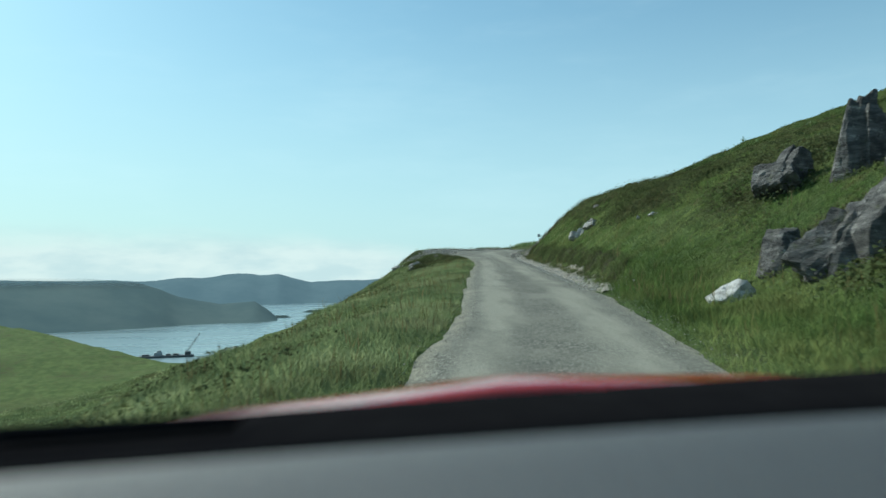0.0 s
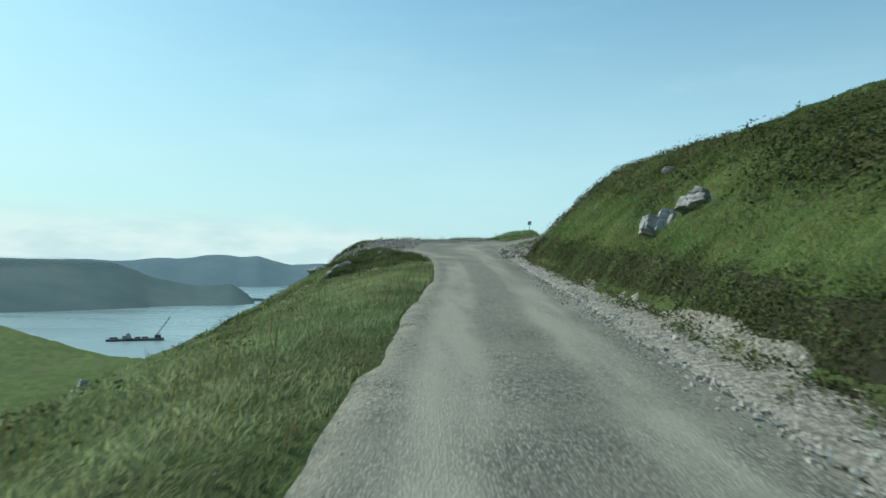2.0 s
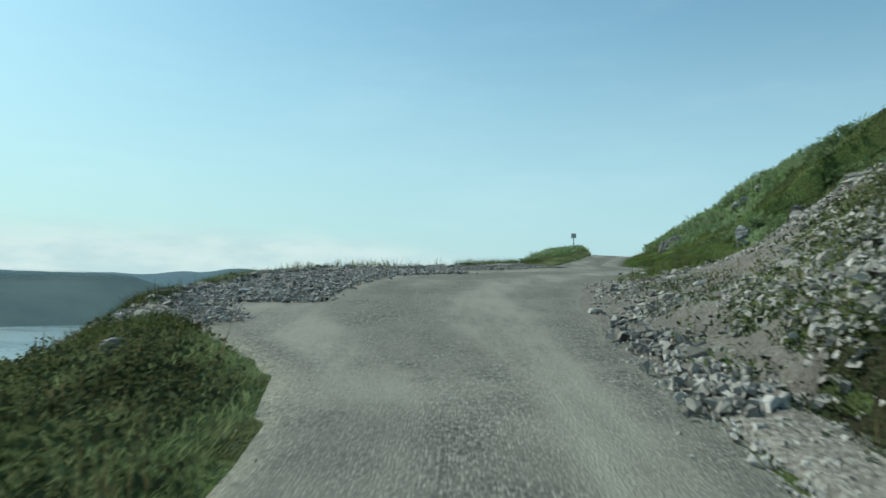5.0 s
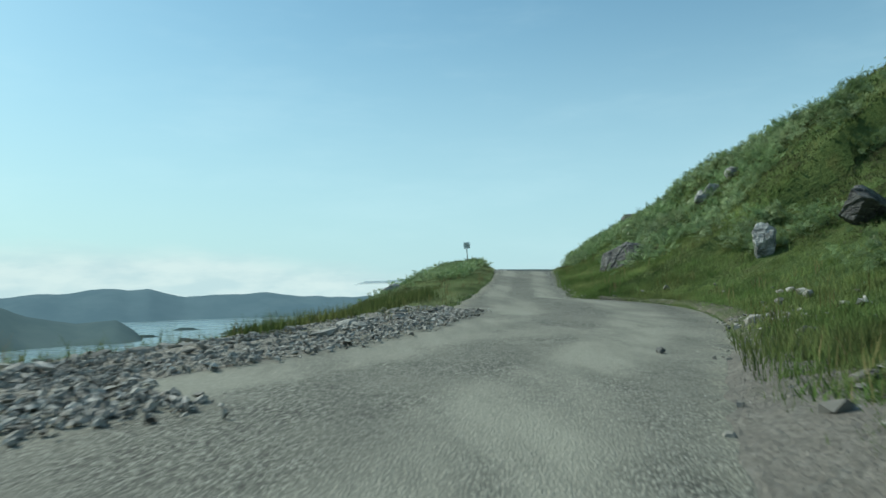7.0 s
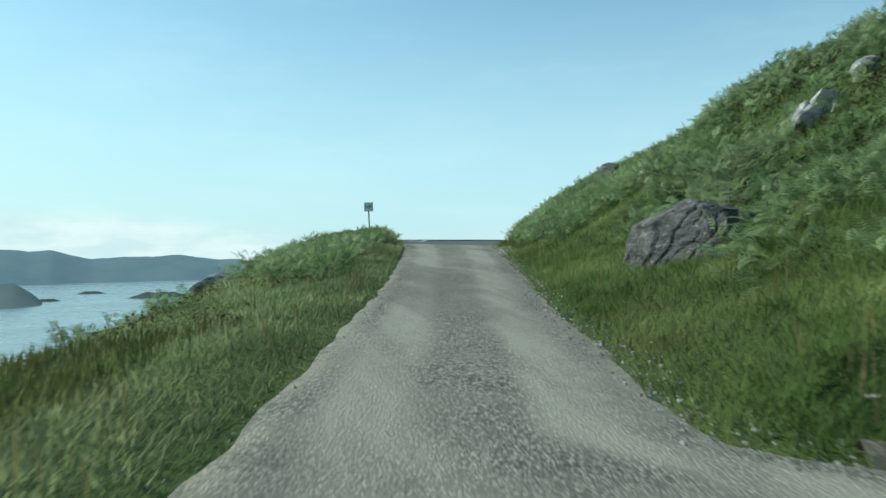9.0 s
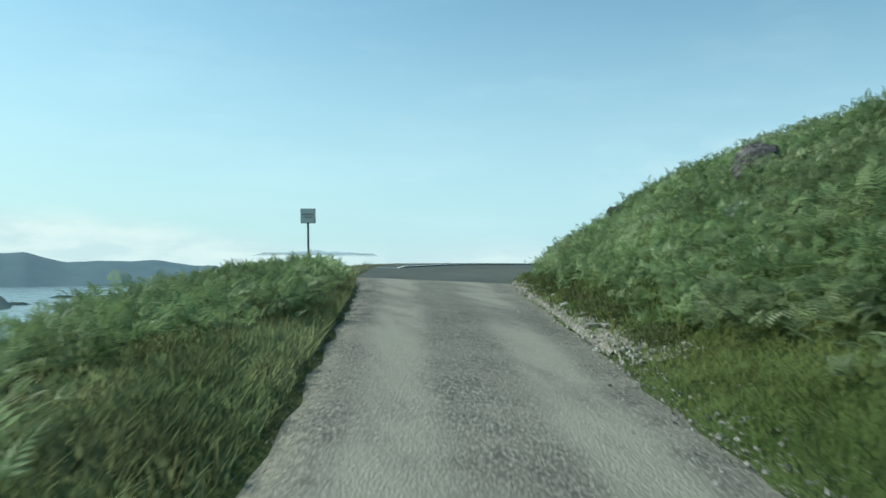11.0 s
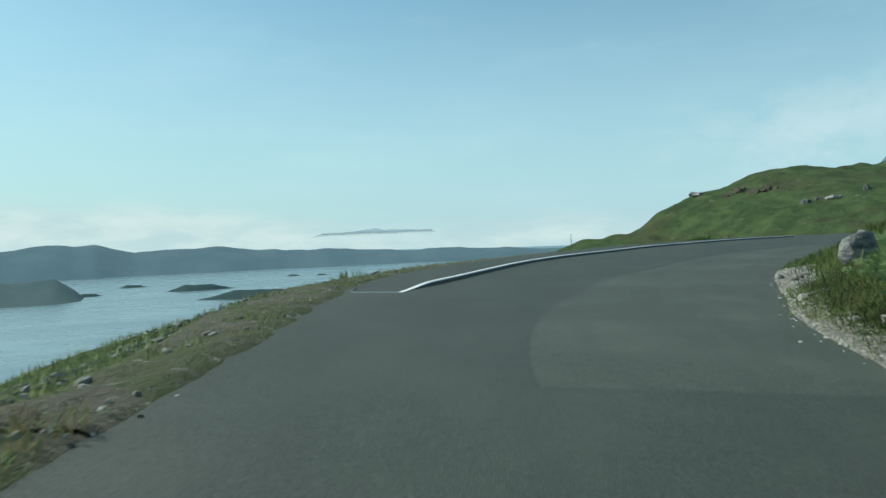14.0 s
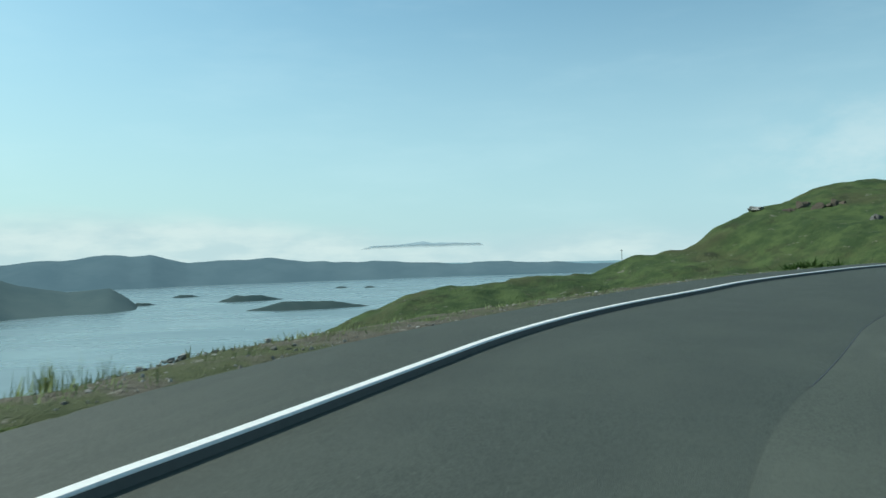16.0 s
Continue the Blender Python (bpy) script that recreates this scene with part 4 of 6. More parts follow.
def crag(name, x, y, size, label, seed, turn=0.0, lean=18.0, sink=0.25, blocks=8, category="crag", material=ROCK, z=None):
    """An outcrop: split blocks of layered rock leaning the same way, grown into one."""
    rng = random.Random(seed)
    zz = (float(land(np.array([x]), np.array([y]))[0][0]) if z is None else z) - size[2] * sink
    ob = tagged(new(name), label, category)
    ob.matrix_world = pose(x, y, zz)
    for k in range(blocks):
        a, r = rng.uniform(0, 6.28), math.sqrt(rng.random()) * 0.62
        if k == 0:
            a, r = 0.0, 0.0
        w = size[0] * rng.uniform(0.42, 0.72)
        h = size[2] * (1.0 - 0.70 * r) * rng.uniform(0.95, 1.45)
        p = rng.uniform(-0.3, 0.3)
        joints = [((math.cos(p + q), math.sin(p + q), rng.uniform(-0.1, 0.35)), rng.uniform(0.42, 0.72)) for q in (0.0, 1.45, 3.05, 4.65)]
        joints += [((rng.uniform(-0.35, 0.35), rng.uniform(-0.35, 0.35), 1.0), rng.uniform(0.6, 0.8)), ((0, 0, -1), 0.8)]
        bm = rock_mesh(seed * 31 + k, (w * 1.15, w * rng.uniform(0.8, 1.1), h * 0.85), 4, 4, 0.045, 0.06, (0.55, 0.85), joints, (0.5, 0.2, 0.84), 4.0)
        m = pose(r * math.cos(a) * size[0], r * math.sin(a) * size[1], h * 0.45, rng.uniform(-8, 8), lean + rng.uniform(-6, 6), turn + rng.uniform(-14, 14))
        bmesh.ops.transform(bm, matrix=m, verts=bm.verts[:])
        part("block", bm, material, ob)
    return ob


def rock(name, x, y, size, label, seed=0, turn=0.0, sink=0.35, lean=0.0, level=3, layers=0.0, category="rock", z=None, cuts=12, reach=(0.50, 0.84), material=ROCK, jag=0.13, planes=(), lean_of=(0.30, 0.15, 0.94), pitch=5.0):
    zz = float(land(np.array([x]), np.array([y]))[0][0]) if z is None else z
    bm = rock_mesh(seed, size, level=level, layers=layers, cuts=cuts, reach=reach, jag=jag, planes=planes, lean=lean_of, pitch=pitch)
    me = bpy.data.meshes.new(name)
    bm.to_mesh(me)
    bm.free()
    me.materials.append(material)
    me.polygons.foreach_set("use_smooth", np.zeros(len(me.polygons), bool))
    ob = new(name, me)
    ob.matrix_world = pose(x, y, zz + size[2] * (1 - 2 * sink), 0, lean, turn)
    return tagged(ob, label, category)


rock("boulder", 16.42, 86.95, (1.0, 1.0, 1.0), "large grey boulder with slanting cracks among bracken", 11, 0, 0.5, 0, 6, 0.055, "boulder", z=6.0, cuts=5, reach=(1.15, 1.5), jag=0.035,
     planes=(((-.80, -.38, .46), .93), ((.32, -.90, .30), .80), ((.16, -.16, .97), .88), ((-.45, .05, .89), .98), ((.70, -.45, .55), 1.38), ((.2, .95, .2), 1.0), ((-.97, .1, .15), 1.10), ((0, 0, -1), 1.0), ((-.3, -.75, .6), 0.98)),
     lean_of=(-.42, .80, .42), pitch=3.4)
rock("boulder", 16.75, 78.8, (0.37, 0.34, 0.64), "upright pale streaked boulder on the bank behind the lay-by", 8, 20, 0.18, 8, 5, 0.10, "boulder", cuts=12, reach=(0.52, 0.85), material=PALE_ROCK, jag=0.10, lean_of=(0.95, 0.2, 0.15), pitch=5.0)
rock("boulder", 19.0, 77.4, (1.75, 1.0, 0.62), "broad grey boulder half sunk in the slope", 12, 15, 0.40, 10, 5, 0.08, "boulder", cuts=16, reach=(0.45, 0.85), jag=0.06)
crag("rock", 21.0, 89.4, (0.70, 0.55, 0.55), "pale broken rock in the heather", 14, 10, 25, 0.2, 6, "rock", PALE_ROCK)
crag("crag", 6.25, 13.9, (0.72, 0.62, 0.62), "dark block of rock standing in long grass", 21, 25, 10, 0.3, 6)
crag("crag", 6.75, 11.2, (1.15, 0.95, 1.15), "big dark split rock in the bank", 22, -20, 32, 0.45, 9)
crag("crag", 10.0, 17.4, (0.62, 0.55, 1.75), "upright pillar of grey rock on the slope", 23, 0, 4, 0.2, 6)
crag("crag", 8.8, 18.9, (1.05, 0.7, 0.75), "jagged grey outcrop on the slope", 24, 35, 30, 0.3, 9)
crag("crag", 10.6, 15.9, (1.1, 0.8, 1.2), "dark outcrop on the slope", 27, 35, 12, 0.3, 9)
crag("rock", 6.42, 34.7, (0.50, 0.42, 0.34), "pale jagged rock jutting from the grassy bank", 26, 20, 22, 0.45, 8, "rock", PALE_ROCK)
crag("rock", 6.95, 33.9, (0.55, 0.40, 0.26), "pale jagged rock jutting from the grassy bank", 30, 50, 15, 0.55, 9, "rock", PALE_ROCK)
crag("rock", -1.75, 49.9, (0.62, 0.5, 0.36), "grey split rock sunk in the grassy edge of the drop", 31, 30, 28, 0.75, 7, "rock", PALE_ROCK)
crag("rock", -2.75, 51.3, (0.75, 0.5, 0.34), "flat grey slab in the heather above the drop", 43, 60, 34, 0.85, 6, "rock", PALE_ROCK)
crag("crag", 236.7, 447.3, (5, 3.5, 3.2), "brown broken crag on the far spur", 61, 37, 20, 1.02, 7, "crag", SCAR, float(spur_height(236.7, 447.3)))
crag("crag", 245.5, 448.2, (6.5, 4, 3.2), "brown broken crag on the far spur", 62, 14, 20, 1.02, 7, "crag", SCAR, float(spur_height(245.5, 448.2)))
crag("crag", 247.7, 439.4, (7, 4, 3), "brown broken crag on the far spur", 63, 51, 20, 1.02, 7, "crag", SCAR, float(spur_height(247.7, 439.4)))
crag("crag", 252.6, 434.8, (6, 4, 2.4), "brown broken crag on the far spur", 64, 28, 20, 1.02, 7, "crag", SCAR, float(spur_height(252.6, 434.8)))
crag("crag", 245.2, 399.3, (4, 3, 2.6), "grey crag low on the far spur", 65, 5, 20, 0.78, 7, "crag", ROCK, float(spur_height(245.2, 399.3)))
crag("crag", 251.5, 400.6, (3, 2.5, 2), "grey crag low on the far spur", 66, 42, 20, 0.78, 7, "crag", ROCK, float(spur_height(251.5, 400.6)))
crag("crag", 257.0, 396.1, (4.5, 2.5, 1.4), "pale outcrop on the far spur", 67, 19, 20, 0.78, 7, "crag", PALE_ROCK, float(spur_height(257.0, 396.1)))
crag("crag", 270.9, 393.2, (2.6, 2.2, 2), "grey crag low on the far spur", 68, 56, 20, 0.78, 7, "crag", ROCK, float(spur_height(270.9, 393.2)))
crag("crag", 227.7, 459.0, (6, 4, 1.2), "pale rocky bench on the far spur", 69, 33, 20, 1.15, 7, "crag", PALE_ROCK, float(spur_height(227.7, 459.0)))
crag("crag", 88.9, 249.8, (2, 1.6, 1.6), "grey crag low on the far spur", 70, 10, 20, 0.78, 7, "crag", ROCK, float(spur_height(88.9, 249.8)))
crag("crag", 30.5, 94.6, (1.7, 1.2, 0.9), "grey outcrop near the top of the hill", 36, 20, 20, 0.8, 9)
crag("crag", 32.6, 95.6, (1.2, 0.9, 0.8), "reddish grey outcrop near the top of the hill", 37, 50, 15, 0.5, 7)
rock("rock", 21.9, 89.0, (0.42, 0.4, 0.30), "pale broken rock in the heather", 15, 60, 0.25, material=PALE_ROCK)
rock("rock", 25.2, 112.9, (0.45, 0.4, 0.34), "small grey rock on the bracken slope", 16, 0, 0.2)
rock("rock", 23.4, 103.9, (0.55, 0.5, 0.50), "grey rock showing through the bracken", 17, 30, 0.15, 0, 4)
rock("rock", 20.4, 100.6, (0.34, 0.3, 0.25), "pale stone low in the bracken", 18, 0, 0.15, material=PALE_ROCK)
rock("rock", 4.84, 12.5, (0.56, 0.40, 0.36), "rounded white stone at the grassy roadside", 25, 15, 0.44, 0, 4, material=QUARTZ)
rock("rock", 6.8, 25.6, (0.10, 0.09, 0.08), "small white stone in the grass", 28, 20, 0.2, material=PALE_ROCK)
rock("rock", 6.9, 24.1, (0.22, 0.17, 0.10), "flat pale stone in the grass", 29, 10, 0.2, material=PALE_ROCK)
rock("rock", -1.95, 46.4, (0.42, 0.26, 0.20), "pale slab of rock in the grass slope", 32, 60, 0.42, 24, material=PALE_ROCK)
rock("rock", -0.45, 51.8, (0.20, 0.15, 0.12), "small pale stone at the edge of the drop", 33, 10, 0.35, 0, material=PALE_ROCK)
crag("rock", -16.6, 59.6, (1.2, 0.9, 0.7), "broken grey rocks far down the seaward slope", 34, 20, 20, 0.15, 8, "rock", PALE_ROCK)
rock("rock", -1.45, 59.5, (0.42, 0.26, 0.09), "flat pale slab lying in the rubble", 44, 20, 0.25, 4, 3, material=PALE_ROCK)
rock("rock", -0.8, 57.9, (0.20, 0.14, 0.08), "small pale slab lying in the rubble", 45, 50, 0.25, 0, 3, material=PALE_ROCK, z=float(road_z(-0.8, 57.9)))
rock("rock", 8.51, 68.1, (0.08, 0.06, 0.05), "single dark stone lying in the lay-by", 35, 0, 0.25, z=float(road_z(8.51, 68.1)))
rock("rock", 8.6, 40.6, (0.30, 0.26, 0.2), "small stone in dark heather", 38, 0, 0.2)
rock("rock", 27.6, 121.9, (0.42, 0.35, 0.35), "pale rock in the low bank inside the bend", 39, 0, 0.2, material=PALE_ROCK)
rock("rock", 6.3, 100.4, (0.55, 0.4, 0.3), "grey rock on the seaward slope", 41, 0, 0.25, material=PALE_ROCK)
rock("rock", 7.8, 97.0, (0.8, 0.5, 0.35), "cracked grey rock on the seaward slope", 42, 25, 0.25, material=PALE_ROCK)


def small_stone(seed):
    rng = random.Random(seed)
    bm = bmesh.new()
    bmesh.ops.create_icosphere(bm, subdivisions=1, radius=1.0)
    for v in bm.verts:
        v.co *= rng.uniform(0.55, 1.15)
    me = bpy.data.meshes.new("stone")
    bm.to_mesh(me)
    bm.free()
    me.materials.append(STONES_ONE)
    return me


STONES_ONE = principled("single_stone", lambda g, p: g.mix(g.math("MULTIPLY", g.noise(p, 14.0, 4.0), 0.6),
                        g.ramp(g.add("ShaderNodeObjectInfo").outputs["Random"], (0.0, (0.15, 0.145, 0.13)), (0.4, (0.29, 0.28, 0.25)), (0.75, (0.40, 0.385, 0.345)), (1.0, (0.56, 0.54, 0.50))),
                        (0.13, 0.125, 0.11)), 0.9, lambda g, p: (g.noise(p, 22.0, 5.0), 0.7, 0.03), 0.2)
STONE_SHAPES = [small_stone(k) for k in range(9)]


def beside(rng, edge, side, n, lo, hi, near, far, power=1.0):
    """Random places beside an edge: x, y, with distances from it between near and far."""
    keep = np.flatnonzero((edge[:, 1] > lo) & (edge[:, 1] < hi))
    nrm = outward(edge, side)
    i = rng.choice(keep, n)
    d = near + (far - near) * rng.random(n) ** power
    p = edge[i] + nrm[i] * d[:, None] + rng.normal(0, 0.15, (n, 2))
    return p[:, 0], p[:, 1]


def stones_on(parent, edge, side, lo, hi, near, far, n, sizes, seed, flat=0.6, power=1.0, lift=0.03, onto=0.35):
    """Stones that can be told apart, each an object of its own on shared meshes."""
    rng = np.random.default_rng(seed)
    x, y = beside(rng, edge, side, n, lo, hi, near, far, power)
    z, where, d, _ = land(x, y)
    for k in range(n):
        s = sizes[0] + (sizes[1] - sizes[0]) * rng.random() ** 2.2
        if where[k] == 0:
            if d[k] > onto:
                continue
            z[k] = road_z(x[k], y[k]) - 0.02
        ob = new("stone", STONE_SHAPES[k % 9])
        m = pose(x[k], y[k], z[k] + lift + s * flat * 0.35, rng.uniform(-20, 20), rng.uniform(-20, 20), rng.uniform(0, 360))
        ob.matrix_world = m @ Matrix.Diagonal((s, s * rng.uniform(0.55, 0.95), s * flat * rng.uniform(0.6, 1.1), 1))
        ob.parent = parent


def pebbles(name, edge, side, lo, hi, near, far, n, sizes, seed, label, flat=0.6, power=1.0, lift=0.02, material=STONES):
    """Countless small stones, joined."""
    rng = np.random.default_rng(seed)
    x, y = beside(rng, edge, side, n, lo, hi, near, far, power)
    z = land(x, y)[0]
    z = np.maximum(z, np.where(inside(x, y, OUTLINE), road_z(x, y) - 0.02, -99))
    s = sizes[0] + (sizes[1] - sizes[0]) * rng.random(n) ** 2.5
    box = np.array([(-1, -1, -1), (1, -1, -1), (1, 1, -1), (-1, 1, -1), (-.6, -.6, 1), (.6, -.6, 1), (.6, .6, 1), (-.6, .6, 1)], float)
    quads = np.array([(4, 5, 6, 7), (0, 1, 5, 4), (1, 2, 6, 5), (2, 3, 7, 6), (3, 0, 4, 7)])
    v = box[None] * rng.uniform(0.30, 1.20, (n, 8, 3)) * 0.8
    v[..., 2] *= flat
    v[..., 1] *= rng.uniform(0.5, 1.0, n)[:, None]
    a, b = rng.uniform(0, 6.28, n), rng.normal(0, 0.6, n)
    vx, vz = v[..., 0] * np.cos(b)[:, None] - v[..., 2] * np.sin(b)[:, None], v[..., 0] * np.sin(b)[:, None] + v[..., 2] * np.cos(b)[:, None]
    v = np.stack([vx * np.cos(a)[:, None] - v[..., 1] * np.sin(a)[:, None], vx * np.sin(a)[:, None] + v[..., 1] * np.cos(a)[:, None], vz], -1) * s[:, None, None]
    v += np.stack([x, y, z + lift + s * flat * 0.3], -1)[:, None]
    f = (np.arange(n) * 8)[:, None, None] + quads[None]
    return tagged(new(name, quads_mesh(name, v.reshape(-1, 3), f.reshape(-1, 4), material)), label, "stones", kind="stuff")


stones_on(GRAVEL_VERGE, RIGHT, -1, 21, 50, .1, .62, 230, (.03, .07), 51)
stones_on(SCREE, RIGHT, -1, 51, 66, .1, 2.6, 200, (.06, .22), 52, 0.5, lift=0.07)
stones_on(SCREE, RIGHT, -1, 54, 67, 2.4, 5.2, 98, (.07, .28), 57, 0.5, lift=0.07)
stones_on(RUBBLE, LEFT, 1, 54.3, 75.5, -.5, .9, 298, (.06, .20), 53, 0.4, lift=0.06, onto=0.9)
stones_on(VERGE_BEND, RIGHT, -1, 99, 124, .15, .5, 180, (.04, .14), 54)
stones_on(OUTER, LEFT, 1, 117, 146, .5, 2.4, 150, (.03, .11), 55)
stones_on(LAYBY, RIGHT, -1, 66, 79, .1, 2.0, 36, (.05, .22), 56)
pebbles("gravel", RIGHT, -1, 18, 53, -.1, .62, 19000, (.012, .045), 61, "pale gravel along the roadside", material=PALE_STONES)
pebbles("scree", RIGHT, -1, 49.5, 61.5, -.1, 5.0, 20000, (.018, .12), 62, "broken stone of the cut bank", 0.5, lift=0.07)
pebbles("scree", RIGHT, -1, 60, 66.5, 2.4, 5.6, 9000, (.018, .12), 68, "broken stone of the cut bank", 0.5, lift=0.07)
pebbles("scree", RIGHT, -1, 60, 72, -.1, 1.0, 1500, (.015, .08), 59, "broken stone at the lay-by's edge", 0.45)
pebbles("rubble", LEFT, 1, 53.8, 76, -.8, 1.4, 17000, (.016, .072), 63, "grey rubble along the edge of the drop", 0.4, lift=0.06)
stones_on(RUBBLE, LEFT, 1, 57, 67, -2.4, .2, 190, (.05, .15), 58, 0.4, onto=3.0)
pebbles("rubble", LEFT, 1, 56.5, 67.5, -2.4, .2, 9000, (.02, .09), 60, "grey rubble strewn over the edge of the lay-by", 0.4, lift=0.05)
pebbles("gravel", RIGHT, -1, 97, 126, .14, .5, 10000, (.012, .05), 64, "pale gravel along the roadside", material=PALE_STONES)
pebbles("gravel", LEFT, 1, 114, 150, .1, 2.4, 5000, (.012, .05), 65, "stones and gravel outside the bend")
pebbles("gravel", RIGHT, -1, 79, 98, -.15, .10, 1500, (.008, .028), 69, "grey gravel along the grass edge")
pebbles("chippings", LEFT, 1, -4, 114, -.35, .12, 4500, (.005, .015), 66, "loose chippings at the road's edge", lift=0.03)
pebbles("chippings", RIGHT, -1, -4, 112, -.35, .15, 4500, (.005, .015), 67, "loose chippings at the road's edge", lift=0.03)

# ---- plants ----


def blades(name, x, y, height, width, material, label, seed, per=6, spread_by=0.12, bend=0.55, category="grass", base=None):
    """Clumps of bent, lance-shaped blades at the given places."""
    rng = np.random.default_rng(seed)
    lie = np.repeat(lie_of(x, y, land(x, y)[0]), per, axis=0)
    x, y, height = np.repeat(x, per), np.repeat(y, per), np.repeat(height, per)
    n = len(x)
    x, y = x + rng.normal(0, spread_by, n), y + rng.normal(0, spread_by, n)
    z, side, d, _ = land(x, y)
    keep = (side != 0) | (d < 0.20)
    x, y, z, height, lie = x[keep], y[keep], z[keep], height[keep], lie[keep]
    n = len(x)
    h = height * rng.uniform(0.55, 1.15, n)
    w = width * rng.uniform(0.6, 1.3, n)
    a = rng.uniform(0, 2 * np.pi, n)
    dx, dy = np.cos(a), np.sin(a)
    out = bend * h * rng.uniform(0.2, 1.2, n)
    b = a + np.pi / 2 + rng.normal(0, 0.5, n)
    ex, ey = np.cos(b) * w / 2, np.sin(b) * w / 2
    rows = []
    for t, k in ((0.0, 0.0), (0.5, -1.15), (1.0, 0.0), (0.5, 1.15)):
        rows.append(np.stack([x + dx * out * t * t + ex * k, y + dy * out * t * t + ey * k, z - 0.05 + (h + 0.05) * (t - 0.12 * t * t)], -1))
    v = np.stack(rows, 1).reshape(-1, 3)
    return tagged(new(name, quads_mesh(name, v, np.arange(n * 4).reshape(-1, 4), material, True, np.repeat(lie, 4, axis=0))), label, category, kind="stuff")


def mats(name, x, y, radius, height, material, label, seed, leaves=40, leaf=(0.022, 0.048), category="heather"):
    """Low bushy cushions: each a dome of small sprigs turned every way."""
    rng = np.random.default_rng(seed)
    n = len(x)
    lie = np.repeat(lie_of(x, y, land(x, y)[0]), leaves, axis=0)
    big = rng.uniform(*radius, n)
    high = rng.uniform(*height, n) * big / radius[1]
    x, y, big, high = (np.repeat(q, leaves) for q in (x, y, big, high))
    a, r = rng.uniform(0, 6.283, n * leaves), np.sqrt(rng.random(n * leaves))
    px, py = x + np.cos(a) * r * big, y + np.sin(a) * r * big
    z, side, d, _ = land(px, py)
    keep = (side != 0)
    px, py, z, a, r, big, high, lie = (q[keep] for q in (px, py, z, a, r, big, high, lie))
    m = len(px)
    pz = z + high * (1 - 0.85 * r * r) * rng.uniform(0.45, 1.1, m)
    nrm = np.stack([np.cos(a) * r * 0.9, np.sin(a) * r * 0.9, np.full(m, 0.75)], 1) + rng.normal(0, 0.45, (m, 3))
    nrm /= np.linalg.norm(nrm, axis=1)[:, None]
    u = np.cross(nrm, rng.normal(0, 1, (m, 3)))
    u /= np.linalg.norm(u, axis=1)[:, None]
    w = np.cross(nrm, u)
    s = rng.uniform(*leaf, m)[:, None]
    c = np.stack([px, py, pz], 1)
    v = np.stack([c - u * s, c - w * s * 0.55, c + u * s, c + w * s * 0.55], 1).reshape(-1, 3)
    f = np.arange(m * 4).reshape(-1, 4)
    return tagged(new(name, quads_mesh(name, v, f, material, False, np.repeat(lie, 4, axis=0))), label, category, kind="stuff")


def frond():
    """One bracken frond along +x, 1 long: a stem and pairs of leaflets."""
    v, f = [], []

    def quad(*p):
        k = len(v)
        v.extend(p)
        f.append((k, k + 1, k + 2, k + 3))

    def at(t):
        return np.array((t * 0.92, 0.0, 0.55 * t - 0.50 * t * t))
    for a, b in ((at(0), at(0.5)), (at(0.5), at(1.0))):
        quad(a + (0, -.012, 0), a + (0, .012, 0), b + (0, .008, 0), b + (0, -.008, 0))
    for k in range(8):
        t = 0.22 + 0.78 * k / 8
        long = 0.34 * (1 - t) ** 0.75 + 0.02
        p = at(t)
        for s in (-1, 1):
            tip = p + (long * 0.45, s * long, -0.10 * long)
            mid = (p + tip) / 2
            quad(p + (-.02, 0, 0), mid + (-.055 * (1.1 - t), 0, .012), tip, mid + (.055 * (1.1 - t), 0, .012))
    return np.array(v), np.array(f)


def bracken(name, x, y, label, seed, size=(0.36, 0.68), per=6):
    rng = np.random.default_rng(seed)
    fv, ff = frond()
    z0 = land(x, y)[0]
    n0 = len(x)
    lie = np.repeat(lie_of(x, y, z0), per * len(fv), axis=0)
    tall = rng.uniform(0.15, 0.58, n0)
    x, y, z, tall = (np.repeat(q, per) for q in (x, y, z0, tall))
    n = len(x)
    s = rng.uniform(size[0], size[1], n)
    a = rng.uniform(0, 2 * np.pi, n)
    pitch = rng.uniform(-0.25, 1.0, n)
    roll = rng.normal(0, 0.5, n)
    v = np.repeat(fv[None], n, 0) * s[:, None, None]
    yy, zz = v[..., 1] * np.cos(roll)[:, None] - v[..., 2] * np.sin(roll)[:, None], v[..., 1] * np.sin(roll)[:, None] + v[..., 2] * np.cos(roll)[:, None]
    xx = v[..., 0] * np.cos(pitch)[:, None] - zz * np.sin(pitch)[:, None]
    zz = v[..., 0] * np.sin(pitch)[:, None] + zz * np.cos(pitch)[:, None]
    v = np.stack([xx * np.cos(a)[:, None] - yy * np.sin(a)[:, None], xx * np.sin(a)[:, None] + yy * np.cos(a)[:, None], zz], -1)
    v += np.stack([x + rng.normal(0, .1, n), y + rng.normal(0, .1, n), z + tall * rng.uniform(0.3, 1, n)], -1)[:, None]
    f = (np.arange(n) * len(fv))[:, None, None] + ff[None]
    return tagged(new(name, quads_mesh(name, v.reshape(-1, 3), f.reshape(-1, 4), FERN, False, lie)), label, "bracken", kind="stuff")


def patchy(rng, x, y, size, level, seed):
    """Keeps the places where a slow noise is high."""
    keep = fbm(x / size, y / size, 3, seed) + rng.normal(0, 0.08, len(x)) > level
    return x[keep], y[keep]


